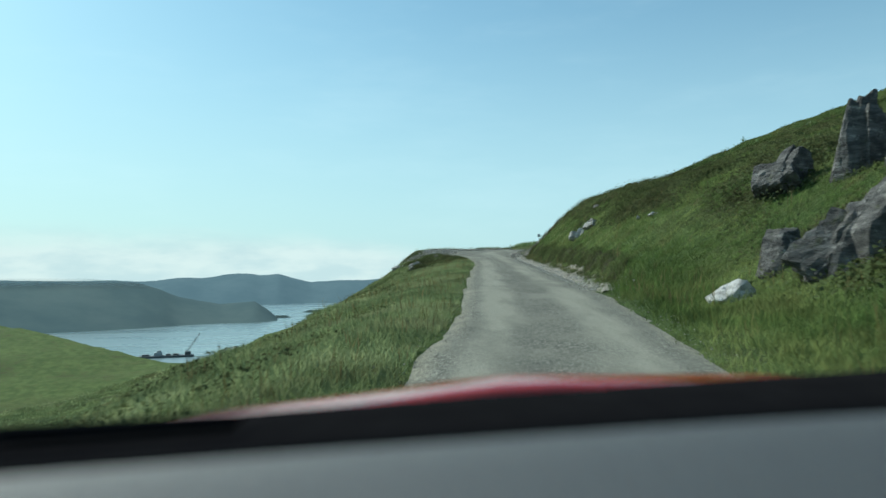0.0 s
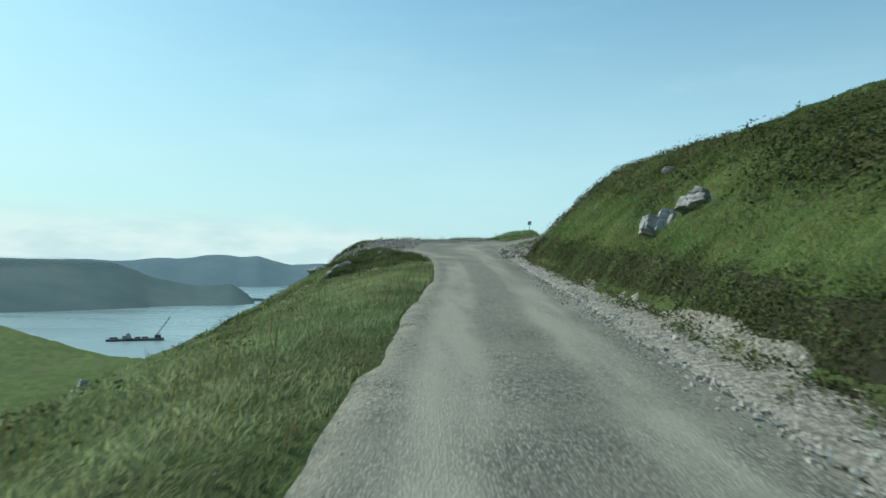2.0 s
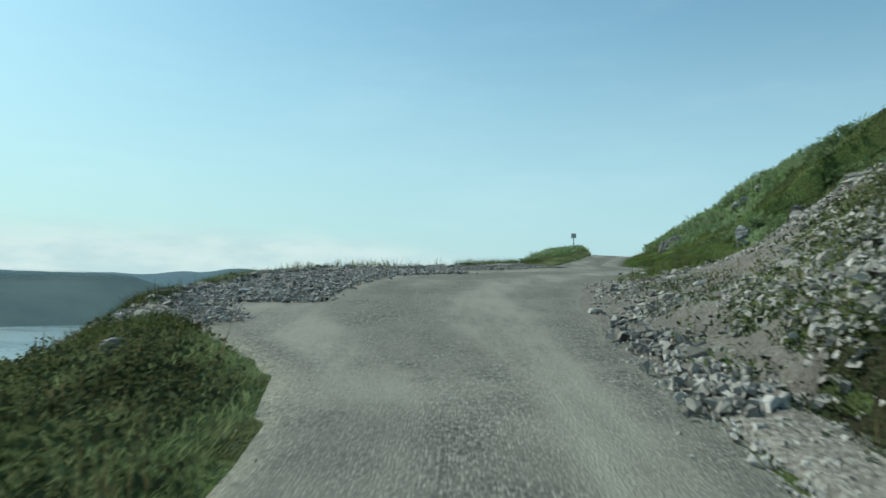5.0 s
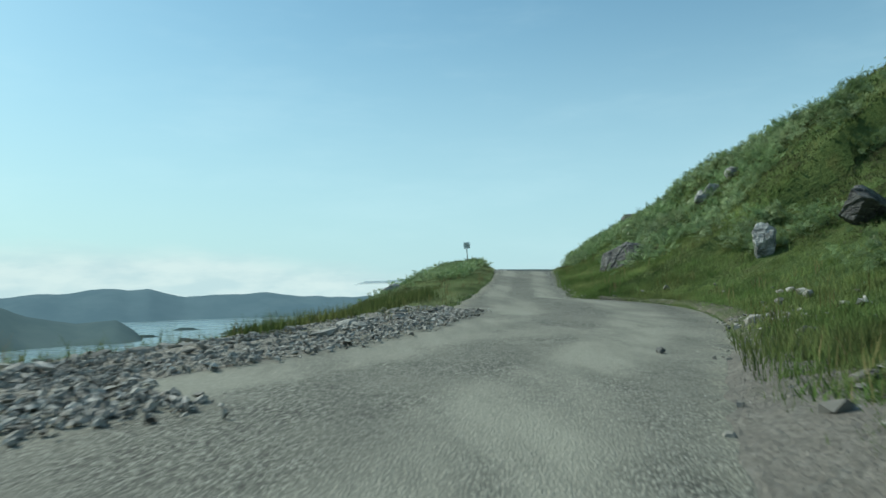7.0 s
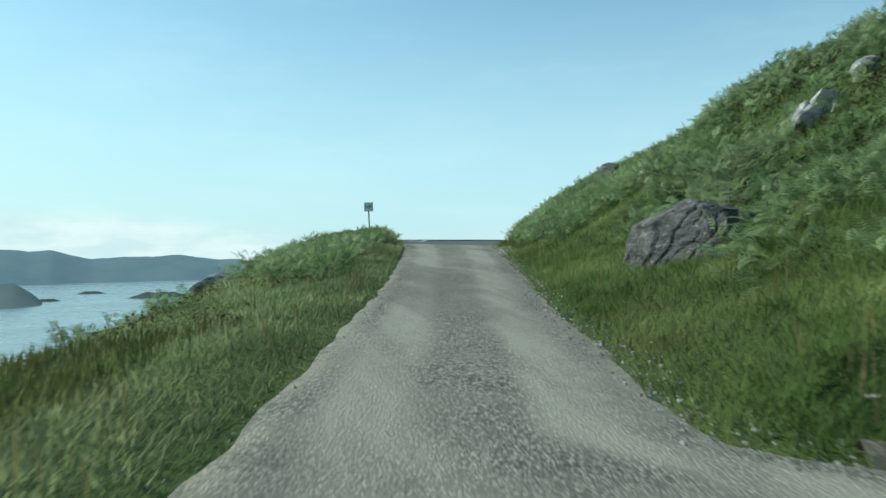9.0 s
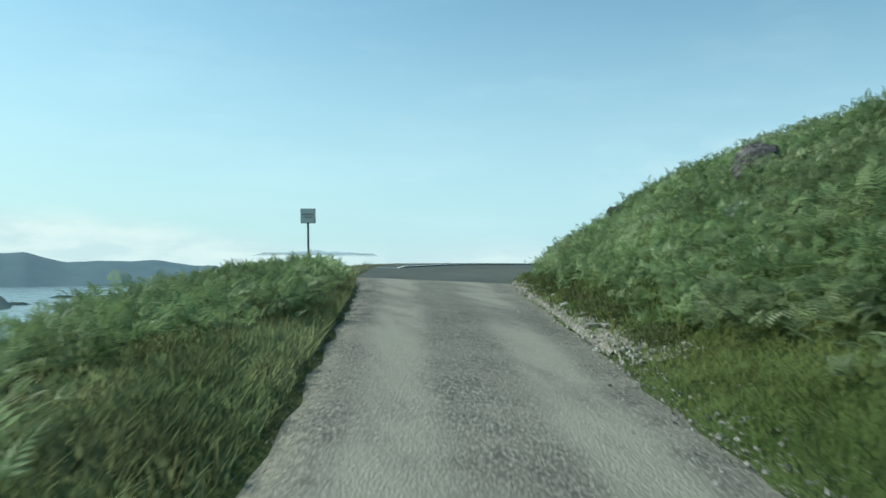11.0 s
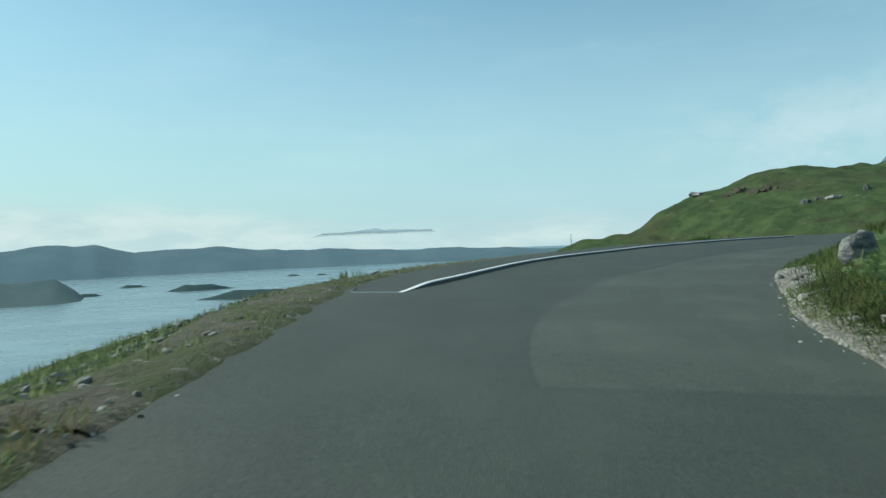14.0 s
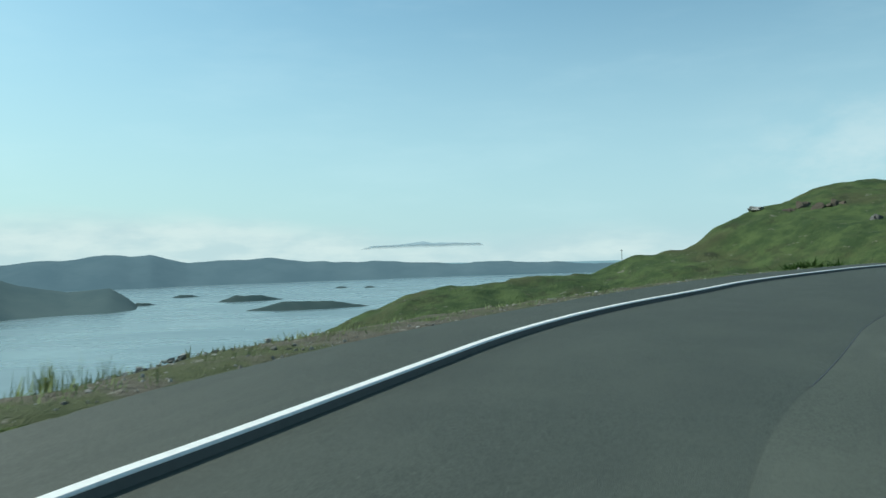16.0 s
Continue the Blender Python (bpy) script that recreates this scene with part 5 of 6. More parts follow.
def plant_all():
    rng = np.random.default_rng(7)
    # grass beside the road, on both sides
    x, y = beside(rng, RIGHT, -1, 27000, -4, 52, .8, 8, 1.3)
    blades("long_grass", x, y, rng.uniform(.05, .17, len(x)), .0105, GRASS, "long green grass on the roadside bank", 71, 7, 0.12, 1.3)
    x, y = beside(rng, RIGHT, -1, 2600, -4, 21, .1, 2.2, 1.0)
    blades("long_grass", x, y, rng.uniform(.12, .28, len(x)), .0105, GRASS, "long green grass at the road's edge", 72, 7, 0.10, 0.8)
    x, y = beside(rng, LEFT, 1, 24000, -4, 54.5, .05, 8.0, 1.5)
    blades("short_grass", x, y, rng.uniform(.05, .15, len(x)), .0105, GLARE_GRASS, "green grass on the seaward verge", 73, 7, 0.12, 1.3)
    x, y = beside(rng, LEFT, 1, 19000, 74, 116, .15, 8.0, 1.4)
    blades("short_grass", x, y, rng.uniform(.05, .16, len(x)), .0105, GLARE_GRASS, "green grass on the seaward slope", 74, 7, 0.12, 1.3)
    x, y = beside(rng, RIGHT, -1, 19000, 76, 122, .15, 8.0, 1.4)
    blades("long_grass", x, y, rng.uniform(.07, .22, len(x)), .0105, GRASS, "long grass below the boulder and bracken", 75, 7, 0.12, 1.1)
    x, y = beside(rng, RIGHT, -1, 3000, 67.5, 80, .5, 8.0, 1.2)
    blades("long_grass", x, y, rng.uniform(.12, .28, len(x)), .0105, GRASS, "grass behind the lay-by", 76, 7, 0.10, 0.8)
    x, y = beside(rng, LEFT, 1, 4500, 63, 84, 1.6, 4.0, 1.0)
    blades("tall_grass", x, y, rng.uniform(.14, .32, len(x)), .012, MOOR, "tall grass along the edge of the drop", 77, 7, 0.15, 0.35)
    x, y = patchy(rng, *beside(rng, LEFT, 1, 4200, 64, 80, .8, 2.2, 1.0), 1.6, -0.05, 44)
    blades("tall_grass", x, y, rng.uniform(.18, .46, len(x)), .011, MOOR, "tall seeding grass behind the rubble", 67, 9, 0.14, 0.4)
    x, y = patchy(rng, *beside(rng, LEFT, 1, 1600, 53, 65, .25, 1.4, 1.0), 1.3, 0.08, 45)
    blades("tall_grass", x, y, rng.uniform(.15, .30, len(x)), .009, MOOR, "tufts of grass among the rubble", 70, 14, 0.12, 0.6)
    x, y = beside(rng, LEFT, 1, 3600, 115, 150, .5, 7, 1.1)
    blades("thin_grass", x, y, rng.uniform(.06, .18, len(x)), .016, GLARE_GRASS, "thin grass among the stones outside the bend", 78, 7)
    x, y = beside(rng, RIGHT, -1, 1500, 118, 140, .4, 6, 1.2)
    blades("thin_grass", x, y, rng.uniform(.12, .28, len(x)), .016, MOOR, "grass on the low bank inside the bend", 79, 7)
    x, y = beside(rng, RIGHT, -1, 700, 51, 61, .3, 2.0, 0.8)
    blades("thin_grass", x, y, rng.uniform(.08, .2, len(x)), .014, GRASS, "thin grass at the foot of the broken bank", 69, 6)
    x, y = beside(rng, RIGHT, -1, 900, 60.5, 70, .35, 1.35, 1.0)
    blades("thin_grass", x, y, rng.uniform(.10, .26, len(x)), .015, GRASS, "grass between the lay-by and the broken bank", 68, 7, 0.12, 0.9)
    x, y = beside(rng, RIGHT, -1, 450, 98, 122, .45, 1.0, 1.0)
    blades("withered_grass", x, y, rng.uniform(.16, .36, len(x)), .014, HEATH, "dark withered grass above the stony verge", 66, 9, 0.10, 0.7)
    x, y = beside(rng, RIGHT, -1, 700, 98, 122, .55, 1.4, 1.0)
    blades("long_grass", x, y, rng.uniform(.16, .34, len(x)), .014, GRASS, "long grass above the stony verge", 65, 9, 0.10, 0.7)
    x, y = beside(rng, LEFT, 1, 2600, 94, 114.5, .02, .75, 0.9)
    blades("long_grass", x, y, rng.uniform(.10, .24, len(x)), .014, GLARE_GRASS, "soft grass between the bracken and the road", 64, 9, 0.10, 0.8)
    x, y = beside(rng, LEFT, 1, 700, 100, 116, .05, .9, 1.0)
    blades("dry_grass", x, y, rng.uniform(.10, .26, len(x)), .012, DRY, "brown withered grass at the road's edge", 63, 8, 0.12, 0.9)
    # withered blades mixed in
    x, y = beside(rng, RIGHT, -1, 600, -4, 122, .3, 5, 1.3)
    blades("dry_grass", x, y, rng.uniform(.3, .6, len(x)), .010, DRY, "withered grass stalks on the verge", 80, 5, 0.08, 0.3)
    x, y = beside(rng, LEFT, 1, 800, -4, 113, .1, 4, 1.3)
    blades("dry_grass", x, y, rng.uniform(.2, .5, len(x)), .010, DRY, "withered grass stalks on the verge", 81, 5, 0.08, 0.3)
    # tussocks higher on the hill and down the slope
    x, y = beside(rng, RIGHT, -1, 26000, -8, 122, 6.5, 45, 1.2)
    blades("tussocks", x, y, rng.uniform(.08, .22, len(x)), .05, MOOR, "rough tussock grass on the hillside", 82, 5, 0.25)
    x, y = beside(rng, LEFT, 1, 14000, -8, 122, 6, 32, 1.3)
    blades("tussocks", x, y, rng.uniform(.07, .18, len(x)), .045, GLARE_GRASS, "rough tussock grass on the seaward slope", 83, 5, 0.25)
    # rank grass at the foot of the stony bank
    x, y = rng.normal(9.9, 0.9, 900), rng.normal(66.4, 1.3, 900)
    blades("tall_grass", x, y, rng.uniform(.16, .42, len(x)), .011, MOOR, "rank green grass at the foot of the stony bank", 91, 8, 0.14, 0.4)
    x, y = patchy(rng, *beside(rng, RIGHT, -1, 1500, 55, 69, .6, 3.4, 1.0), 1.5, 0.02, 59)
    mats("weeds", x, y, (.10, .26), (.08, .24), HEATH, "dark weeds and heather among the stones below the bank", 98, 40, (.016, .040), "weeds")
    x, y = patchy(rng, *beside(rng, RIGHT, -1, 2200, 52, 69, .3, 3.6, 1.0), 1.6, 0.0, 58)
    blades("weeds", x, y, rng.uniform(.12, .32, len(x)), .014, MOOR, "weeds among the stones at the foot of the bank", 92, 7, 0.14, 0.6)
    # heather
    x, y = beside(rng, RIGHT, -1, 1900, 20, 53, .62, 1.15, 1.0)
    mats("heather", x, y, (.12, .26), (.12, .28), HEATH, "dark heather and peat hanging over the gravel verge", 84, 40, (.014, .034))
    x, y = beside(rng, RIGHT, -1, 600, 98, 122, .5, .85, 1.0)
    mats("heather", x, y, (.10, .22), (.12, .28), HEATH, "dark tufts over the stony verge in the bend", 83, 40, (.014, .034))
    x, y = patchy(rng, *beside(rng, RIGHT, -1, 13000, -6, 60, 3.0, 16, 1.1), 3.6, 0.05, 41)
    mats("heather", x, y, (.20, .50), (.18, .40), HEATH, "dark patches of heather on the hillside", 85, 32, (.022, .046))
    x, y = patchy(rng, *beside(rng, RIGHT, -1, 2600, 10, 50, 2.6, 9, 1.1), 5.0, 0.16, 57)
    mats("heather", x, y, (.30, .60), (.28, .55), HEATH, "bushy dark heather below the crest", 90, 46, (.028, .060))
    x, y = patchy(rng, *beside(rng, RIGHT, -1, 9000, 66, 112, 4, 22, 1.1), 2.6, 0.02, 31)
    mats("heather", x, y, (.20, .50), (.18, .40), HEATH, "dark patches of heather above the bracken", 88, 28, (.024, .050))
    x, y = patchy(rng, *beside(rng, RIGHT, -1, 9000, -6, 120, 14, 45, 1.1), 4.0, 0.12, 36)
    mats("heather", x, y, (.35, .80), (.20, .45), HEATH, "heather high on the hillside", 89, 30, (.05, .10))
    x, y = patchy(rng, *beside(rng, LEFT, 1, 6000, -6, 118, 1.6, 22, 1.2), 2.6, 0.10, 32)
    mats("heather", x, y, (.20, .45), (.15, .32), HEATH, "dark heather on the seaward slope", 86, 28, (.020, .042))
    x, y = rng.normal(9.3, 1.3, 320), rng.normal(51.5, 2.0, 320)
    mats("heather", x, y, (.25, .50), (.30, .55), HEATH, "bushy dark heather on the nose of the hill", 87, 50)
    x, y = beside(rng, LEFT, 1, 380, 46, 54.3, .5, 3.6, 1.0)
    mats("heather", x, y, (.18, .38), (.18, .36), HEATH, "low dark heather on the mound above the drop", 97, 46)
    # rank tufts that stand out of the sward
    x, y = patchy(rng, *beside(rng, RIGHT, -1, 3000, -4, 122, 1.3, 10, 1.3), 2.2, 0.06, 38)
    blades("grass_tussocks", x, y, rng.uniform(.15, .27, len(x)), .012, GRASS, "pale green tufts on the bank", 90, 14, 0.07, 0.9)
    x, y = patchy(rng, *beside(rng, LEFT, 1, 2500, -4, 116, .6, 10, 1.3), 2.2, 0.06, 39)
    blades("grass_tussocks", x, y, rng.uniform(.11, .21, len(x)), .011, GLARE_GRASS, "pale green tufts on the seaward slope", 96, 14, 0.07, 0.9)
    # bracken
    x, y = beside(rng, LEFT, 1, 1700, 99, 113.5, .5, 4.8, 1.1)
    bracken("bracken", x, y, "green bracken round the foot of the sign", 91, (0.19, 0.35), 8)
    x, y = beside(rng, RIGHT, -1, 3100, 94, 120, .95, 10, 1.25)
    bracken("bracken", x, y, "thick green bracken on the bank", 92, (0.20, 0.38), 7)
    x, y = patchy(rng, *beside(rng, RIGHT, -1, 1500, 82, 98, 2.2, 12, 1.0), 2.5, 0.0, 33)
    clear = np.hypot((x - 16.3) / 1.75, (y - 86.4) / 1.25) > 1
    x, y = x[clear], y[clear]
    bracken("bracken", x, y, "bracken round the large boulder", 93, (0.28, 0.55))
    x, y = patchy(rng, *beside(rng, RIGHT, -1, 700, 66, 110, 5, 22, 1.2), 2.5, 0.26, 34)
    bracken("bracken", x, y, "clumps of bracken on the hillside", 94, (0.26, 0.46))
    x, y = patchy(rng, *beside(rng, RIGHT, -1, 1300, 66, 90, 2.8, 13, 1.0), 2.2, 0.06, 37)
    bracken("bracken", x, y, "bracken on the bank behind the lay-by", 99, (0.24, 0.44))
    x, y = patchy(rng, *beside(rng, LEFT, 1, 1500, 86, 101, .9, 6, 1.0), 2.0, 0.05, 35)
    bracken("bracken", x, y, "clumps of bracken on the seaward slope", 95, (0.18, 0.34), 7)


plant_all()


def rushes(x, y, label):
    rng = np.random.default_rng(3)
    px, py = x + rng.normal(0, .12, 12), y + rng.normal(0, .12, 12)
    ob = blades("rush_clump", px, py, np.full(12, .38), .012, GRASS, label, 5, 7, 0.06, 0.25, "rushes")
    ob["kind"] = ""
    del ob["kind"]
    return ob


rushes(19.3, 128.4, "thin clump of green rushes on the stony verge")


def shrub(x, y, size, label, seed):
    rng = np.random.default_rng(seed)
    n = 60
    px, py = x + rng.normal(0, size * 0.28, n), y + rng.normal(0, size * 0.3, n)
    ob = blades("shrub", px, py, rng.uniform(.5, 1.0, n) * size, .10 * size, SHRUB, label, seed, 9, 0.2 * size, 0.7, "shrub")
    del ob["kind"]
    return ob


SHRUB = leafy("shrub_leaves", (0.018, 0.040, 0.012), (0.045, 0.085, 0.022), (0.050, 0.090, 0.025), 0.25, 0.3)
shrub(41.3, 149.9, 0.95, "dark green shrub beside the road", 21)
shrub(44.4, 152.4, 1.05, "dark green shrub beside the road", 22)
shrub(38.6, 150.5, 0.7, "low green shrub beyond the kerb", 23)
shrub(52.5, 159.0, 0.8, "low dark shrub beyond the kerb", 24)

# ---- made things ----
GREY_METAL = plain("galvanised_post", (0.16, 0.17, 0.17), 0.55, 0.4, wear=0.25, scale=20)
SIGN_FACE = plain("sign_face", (0.62, 0.64, 0.64), 0.5, wear=0.12, scale=6)
SIGN_EDGE = plain("sign_edge", (0.05, 0.052, 0.055), 0.6, wear=0.1)
INK = plain("sign_letters", (0.02, 0.02, 0.022), 0.6, wear=0.05)


def box(bm, lo, hi, bevel=0.0):
    made = bmesh.ops.create_cube(bm, size=1.0)["verts"]
    for v in made:
        v.co = Vector(((lo[k] + hi[k]) / 2 + v.co[k] * (hi[k] - lo[k]) for k in range(3)))
    if bevel:
        edges = list({e for v in made for e in v.link_edges})
        bmesh.ops.bevel(bm, geom=edges, offset=bevel, segments=2, affect="EDGES", profile=0.5)
    return made


def tube(bm, a, b, r0, r1=None, segments=12):
    a, b = Vector(a), Vector(b)
    m = Matrix.Translation((a + b) / 2) @ (b - a).to_track_quat("Z", "Y").to_matrix().to_4x4()
    bmesh.ops.create_cone(bm, cap_ends=True, segments=segments, radius1=r0, radius2=r1 if r1 is not None else r0, depth=(b - a).length, matrix=m)


def lettering(text, size, parent, place, material, name):
    """A word with the built-in font, turned into a mesh; it stands upright and faces -y."""
    cu = bpy.data.curves.new(name, "FONT")
    cu.body, cu.size, cu.align_x, cu.align_y, cu.extrude = text, size, "CENTER", "CENTER", 0.001
    cu.offset = 0.0012
    tmp = bpy.data.objects.new(name, cu)
    scene.collection.objects.link(tmp)
    bpy.context.view_layer.update()
    me = bpy.data.meshes.new_from_object(tmp.evaluated_get(bpy.context.evaluated_depsgraph_get()))
    bpy.data.objects.remove(tmp)
    me.materials.append(material)
    ob = new(name, me)
    ob.parent = parent
    ob.matrix_local = pose(*place, 90, 0, 0)
    return tagged(ob, "dark capital letters")


def passing_sign(x, y, top):
    foot = float(land(np.array([x]), np.array([y]))[0][0]) - 0.1
    sign = tagged(new("road_sign"), "square white road sign on a grey post in bracken", "road sign")
    sign.matrix_world = pose(x, y, foot, 0, -1.4, -4)
    h = top - foot
    bm = bmesh.new()
    box(bm, (-0.031, 0.0, 0.0), (0.031, 0.062, h - 0.03), 0.006)
    part("post", bm, GREY_METAL, sign)
    bm = bmesh.new()
    box(bm, (-0.225, -0.062, h - 0.45), (0.225, -0.004, h), 0.008)
    panel = part("panel", bm, SIGN_EDGE, sign, "dark edged box panel")
    bm = bmesh.new()
    box(bm, (-0.213, -0.066, h - 0.438), (0.213, -0.060, h - 0.012), 0.002)
    face = part("face", bm, SIGN_FACE, panel, "plain white face")
    lettering("PASSING", 0.088, panel, (0, -0.0668, h - 0.185), INK, "letters")
    lettering("PLACE", 0.088, panel, (0, -0.0668, h - 0.268), INK, "letters")
    for z in (h - 0.10, h - 0.34):
        bm = bmesh.new()
        box(bm, (-0.05, -0.006, z - 0.02), (0.05, 0.070, z + 0.02), 0.004)
        part("clamp", bm, GREY_METAL, sign)


passing_sign(14.82, 113.3, 8.92)


def utility_pole(x, y, height):
    foot = float(ridge(np.array([x]), np.array([y]))[0])
    pole = tagged(new("utility_pole"), "thin dark wooden pole on the far hillside", "pole")
    pole.location = (x, y, foot)
    bm = bmesh.new()
    tube(bm, (0, 0, 0), (0, 0, height), 0.16, 0.11)
    part("post", bm, WOOD, pole)
    bm = bmesh.new()
    box(bm, (-0.7, -0.06, height - 0.5), (0.7, 0.06, height - 0.36), 0.01)
    part("crossarm", bm, WOOD, pole)


WOOD = plain("weathered_wood", (0.07, 0.06, 0.05), 0.8, wear=0.2)
utility_pole(157, 459, 6.5)

HULL = plain("barge_steel", (0.07, 0.085, 0.09), 0.6, wear=0.3, scale=0.5)
HOUSE = plain("barge_house", (0.33, 0.35, 0.35), 0.6, wear=0.2, scale=0.5)


def work_barge(x, y, turn):
    barge = tagged(new("work_barge"), "grey work barge with a crane moored in the loch", "barge")
    barge.matrix_world = pose(x, y, SEA, 0, 0, turn)
    bm = bmesh.new()
    box(bm, (-27, -6, -0.8), (27, 6, 2.2), 0.5)
    part("hull", bm, HULL, barge)
    bm = bmesh.new()
    box(bm, (-12, -3, 2.2), (-4, 3, 5.4), 0.3)
    box(bm, (-9, -2, 5.4), (-5, 2, 7.4), 0.2)
    part("deckhouse", bm, HOUSE, barge)
    for k, w in ((-20, 3.5), (2, 2.5), (9, 3.0)):
        bm = bmesh.new()
        box(bm, (k - w, -3, 2.2), (k + w, 3, 3.8), 0.2)
        part("deck_gear", bm, HULL, barge)
    bm = bmesh.new()
    box(bm, (18, -2.5, 2.2), (24, 2.5, 5.5), 0.3)
    crane = part("crane", bm, HULL, barge)
    bm = bmesh.new()
    a, b = Vector((20, 0, 5)), Vector((33, 0, 24))
    side = Vector((0.87, 0, -0.5))
    for s in (-0.7, 0.7):
        for q in (-0.7, 0.7):
            tube(bm, a + Vector((0, s, 0)) + side * q, b + Vector((0, s * .4, 0)) + side * q * .4, 0.22, 0.16, 6)
    for k in range(10):
        t0, t1 = k / 10, (k + 1) / 10
        p, r = a.lerp(b, t0), a.lerp(b, t1)
        tube(bm, p + side * 0.7, r - side * 0.7, 0.14, 0.14, 5)
    part("boom", bm, HULL, crane)


work_barge(-288, 770, 20)

# ---- the car, standing where the drive begins ----
RED = plain("red_car_paint", (0.36, 0.018, 0.016), 0.13, 0.0, 0.9, wear=0.03, scale=3)
DASH = principled("grained_dash", lambda g, p: g.mix(g.noise(p, 60.0, 4.0, 0.7), (0.030, 0.032, 0.034), (0.070, 0.074, 0.076)), 0.60,
                  lambda g, p: (g.noise(g.scaled(p, (1.0, 2.2, 1.0)), 240.0, 3.0, 0.7), 0.8, 0.005), 0.9)
RUBBER = plain("black_rubber", (0.008, 0.008, 0.009), 0.95, spec=0.0, wear=0.02, scale=12)
STEEL = plain("wheel_alloy", (0.45, 0.45, 0.46), 0.35, 0.8, wear=0.1)


def sheet(bm, rows, thick):
    """A curved panel through rows of points, with thickness below it."""
    grid = [[bm.verts.new(p) for p in row] for row in rows]
    under = [[bm.verts.new((p[0], p[1], p[2] - thick)) for p in row] for row in rows]
    n, k = len(rows), len(rows[0])
    for g, flip in ((grid, False), (under, True)):
        for i in range(n - 1):
            for j in range(k - 1):
                q = (g[i][j], g[i][j + 1], g[i + 1][j + 1], g[i + 1][j])
                bm.faces.new(q[::-1] if flip else q)
    rim = [(0, j) for j in range(k)] + [(i, k - 1) for i in range(1, n)] + [(n - 1, j) for j in range(k - 2, -1, -1)] + [(i, 0) for i in range(n - 2, 0, -1)]
    for (a, b), (c, d) in zip(rim, rim[1:] + rim[:1]):
        bm.faces.new((grid[c][d], grid[a][b], under[a][b], under[c][d]))
    bmesh.ops.recalc_face_normals(bm, faces=bm.faces[:])
    for f in bm.faces:
        f.smooth = True


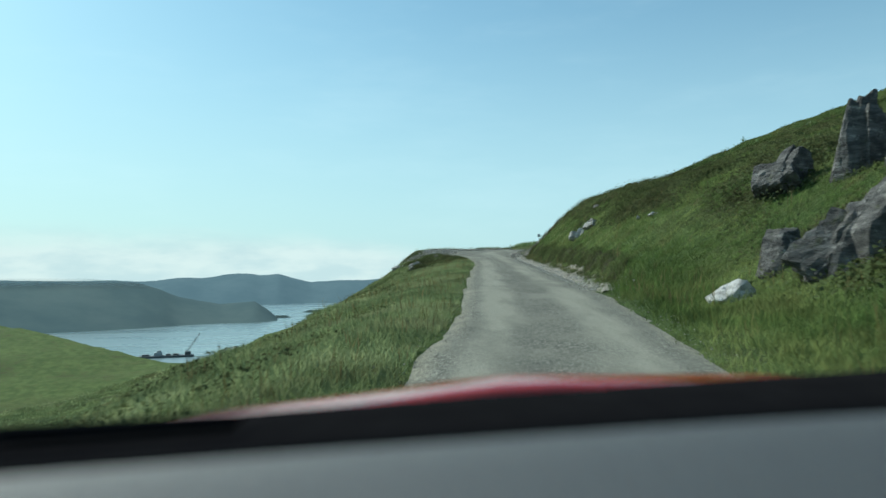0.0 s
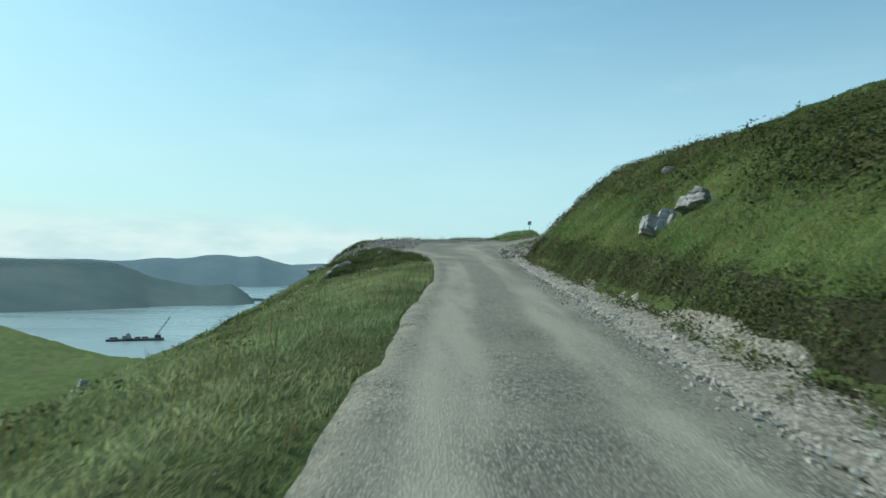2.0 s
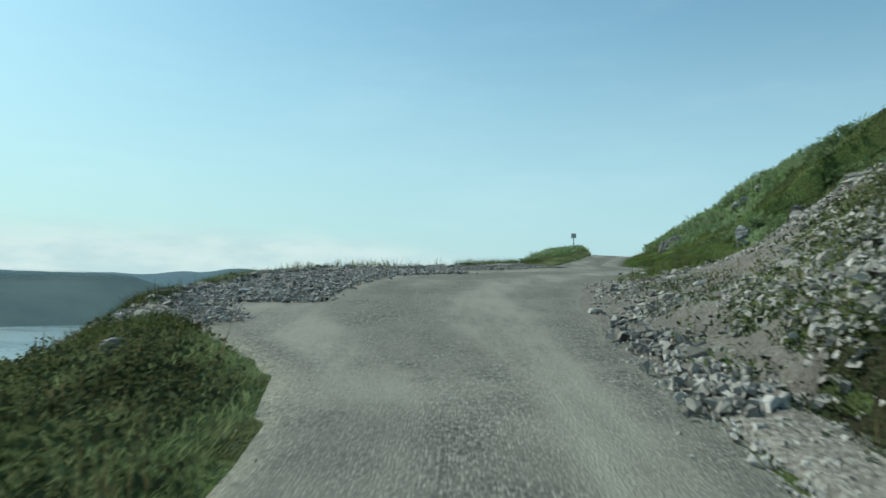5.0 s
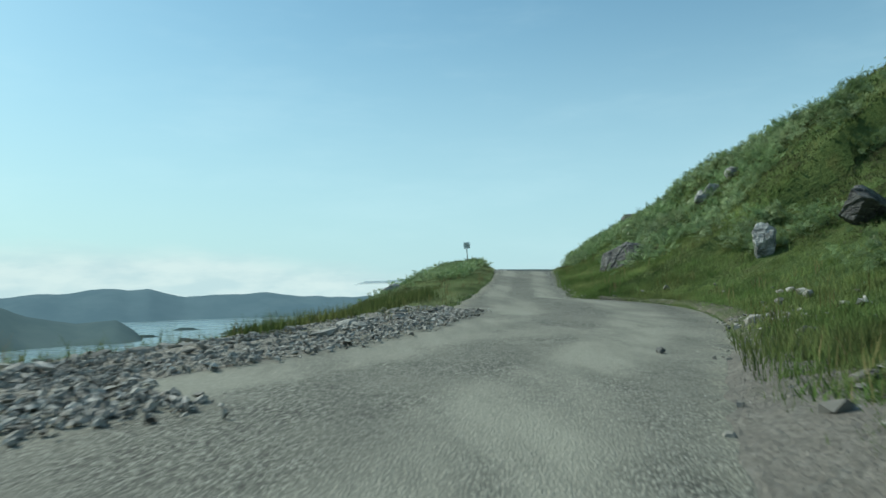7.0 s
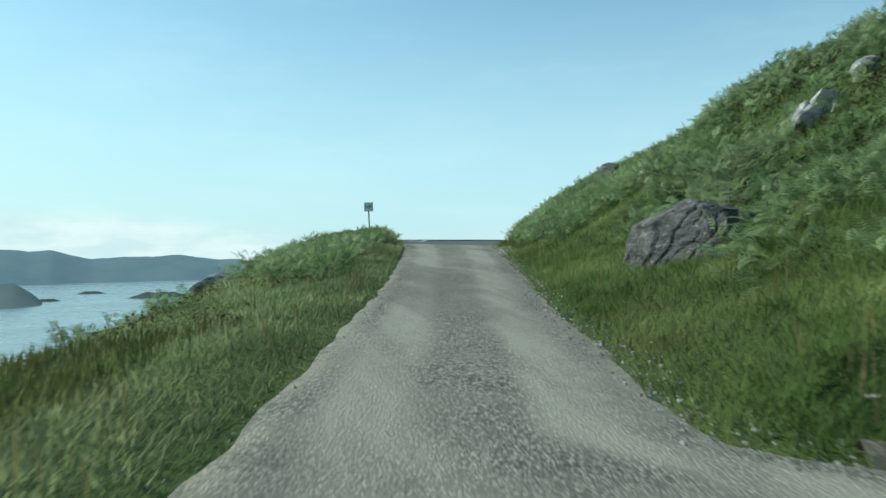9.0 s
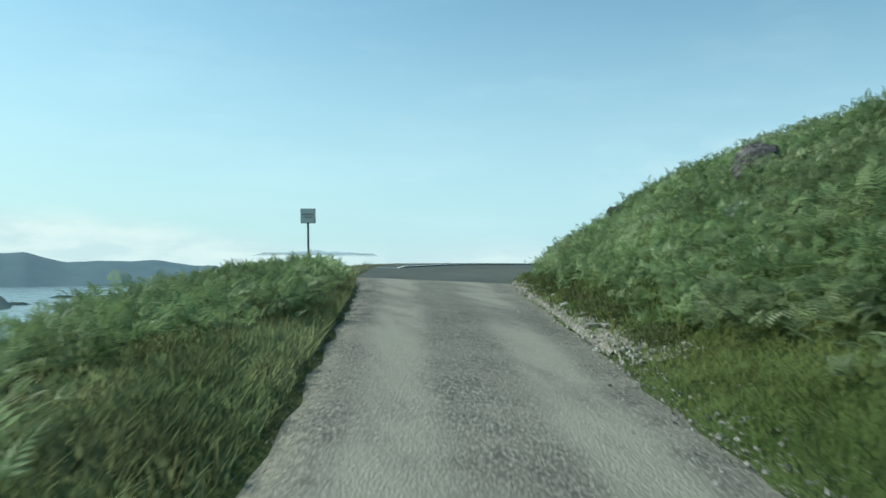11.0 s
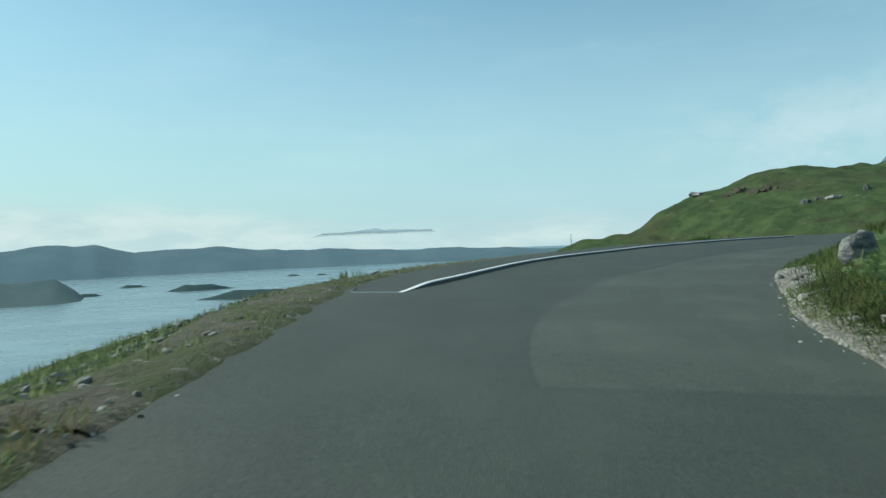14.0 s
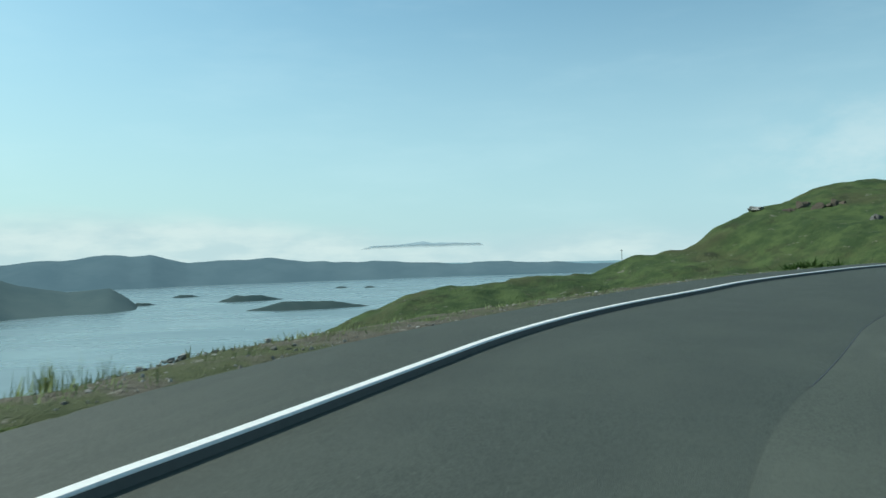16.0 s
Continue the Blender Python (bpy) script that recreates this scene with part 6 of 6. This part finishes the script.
def make_car():
    car = tagged(new("car"), "red car with a dark grained dashboard behind its bonnet", "car")
    car.matrix_world = pose(0, 0, -0.1, 3.4, 0, -2.5)
    u = np.linspace(-0.62, 1.02, 15)
    # the edges of dash and scuttle lie askew to the line of sight, and bow forwards
    dash_end = lambda x: 0.835 + 0.235 * x - 0.05 * (x - 0.2) ** 2
    bm = bmesh.new()
    sheet(bm, [[(x, dash_end(x) - t, 1.150 - 0.045 * (t / 0.6) ** 2 - (0.018 if t == 0 else 0)) for x in u] for t in (0.0, 0.012, 0.1, 0.25, 0.45, 0.6)], 0.04)
    part("dashboard", bm, DASH, car, "dark grained plastic dashboard")
    bm = bmesh.new()
    sheet(bm, [[(x, dash_end(x) + 0.005 + t * (1 + 0.2 * x), 1.142 - 0.05 * t) for x in u] for t in (0.0, 0.10, 0.20, 0.30)], 0.05)
    part("scuttle", bm, RUBBER, car, "black scuttle below the windscreen")
    bm = bmesh.new()
    w = np.linspace(-0.62, 1.02, 21)
    rows = []
    for t in np.linspace(0, 1.05, 12):
        rows.append([(x, dash_end(x) * (1 - 0.5 * t) + 0.20 * t + 0.305 + t, 1.122 + 0.012 * math.exp(-((x - 0.05) / 0.16) ** 2) - 0.02 * t - 0.16 * t ** 2 - 0.07 * (x - 0.2) ** 2) for x in w])
    sheet(bm, rows, 0.02)
    part("bonnet", bm, RED, car, "glossy red bonnet with a raised crease")
    bm = bmesh.new()
    tube(bm, (-0.52, 0.84, 1.150), (-0.27, 0.915, 1.147), 0.011, 0.009, 8)
    part("wiper", bm, RUBBER, car, "black wiper arm")
    # body shell, its lamps and bumper, and the wheels
    bm = bmesh.new()
    rings = []
    for y, lo, hi, tuck in ((-2.3, .42, .84, .14), (-2.15, .30, .96, .06), (-1.2, .25, 1.01, .02), (0.4, .25, 1.03, 0), (1.2, .25, 1.02, .01), (1.7, .27, .92, .04), (1.98, .30, .82, .10), (2.10, .38, .70, .20)):
        x0, x1, r = -0.64 + tuck, 1.04 - tuck, 0.07
        ring = [(x0, lo + r), (x0 + r, lo), (x1 - r, lo), (x1, lo + r), (x1 + .02, (lo + hi) / 2), (x1 - .01, hi - r), (x1 - r, hi), (0.2, hi + .015), (x0 + r, hi), (x0 + .01, hi - r), (x0 - .02, (lo + hi) / 2)]
        rings.append([bm.verts.new((x, y, z)) for x, z in ring])
    for p, q in zip(rings, rings[1:]):
        for k in range(len(p)):
            bm.faces.new((p[k], p[(k + 1) % len(p)], q[(k + 1) % len(p)], q[k]))
    bm.faces.new(rings[0])
    bm.faces.new(rings[-1][::-1])
    bmesh.ops.recalc_face_normals(bm, faces=bm.faces[:])
    body = part("body", bm, RED, car)
    bm = bmesh.new()
    box(bm, (-0.50, 2.02, 0.34), (0.90, 2.15, 0.48), 0.04)
    part("bumper", bm, RUBBER, body, "black lower bumper")
    for x in (-0.38, 0.78):
        bm = bmesh.new()
        box(bm, (x - 0.14, 1.99, 0.60), (x + 0.14, 2.09, 0.72), 0.035)
        part("headlight", bm, STEEL, body, "grey headlight")
    for y in (-1.55, 1.2):
        for x, s in ((-0.62, -1), (1.02, 1)):
            bm = bmesh.new()
            tube(bm, (x - 0.16 * s, y, 0.31), (x + 0.03 * s, y, 0.31), 0.31, 0.31, 28)
            wheel = part("wheel", bm, RUBBER, car, "black tyre")
            bm = bmesh.new()
            tube(bm, (x + 0.02 * s, y, 0.31), (x + 0.042 * s, y, 0.31), 0.20, 0.17, 20)
            part("rim", bm, STEEL, wheel, "grey wheel rim")


make_car()
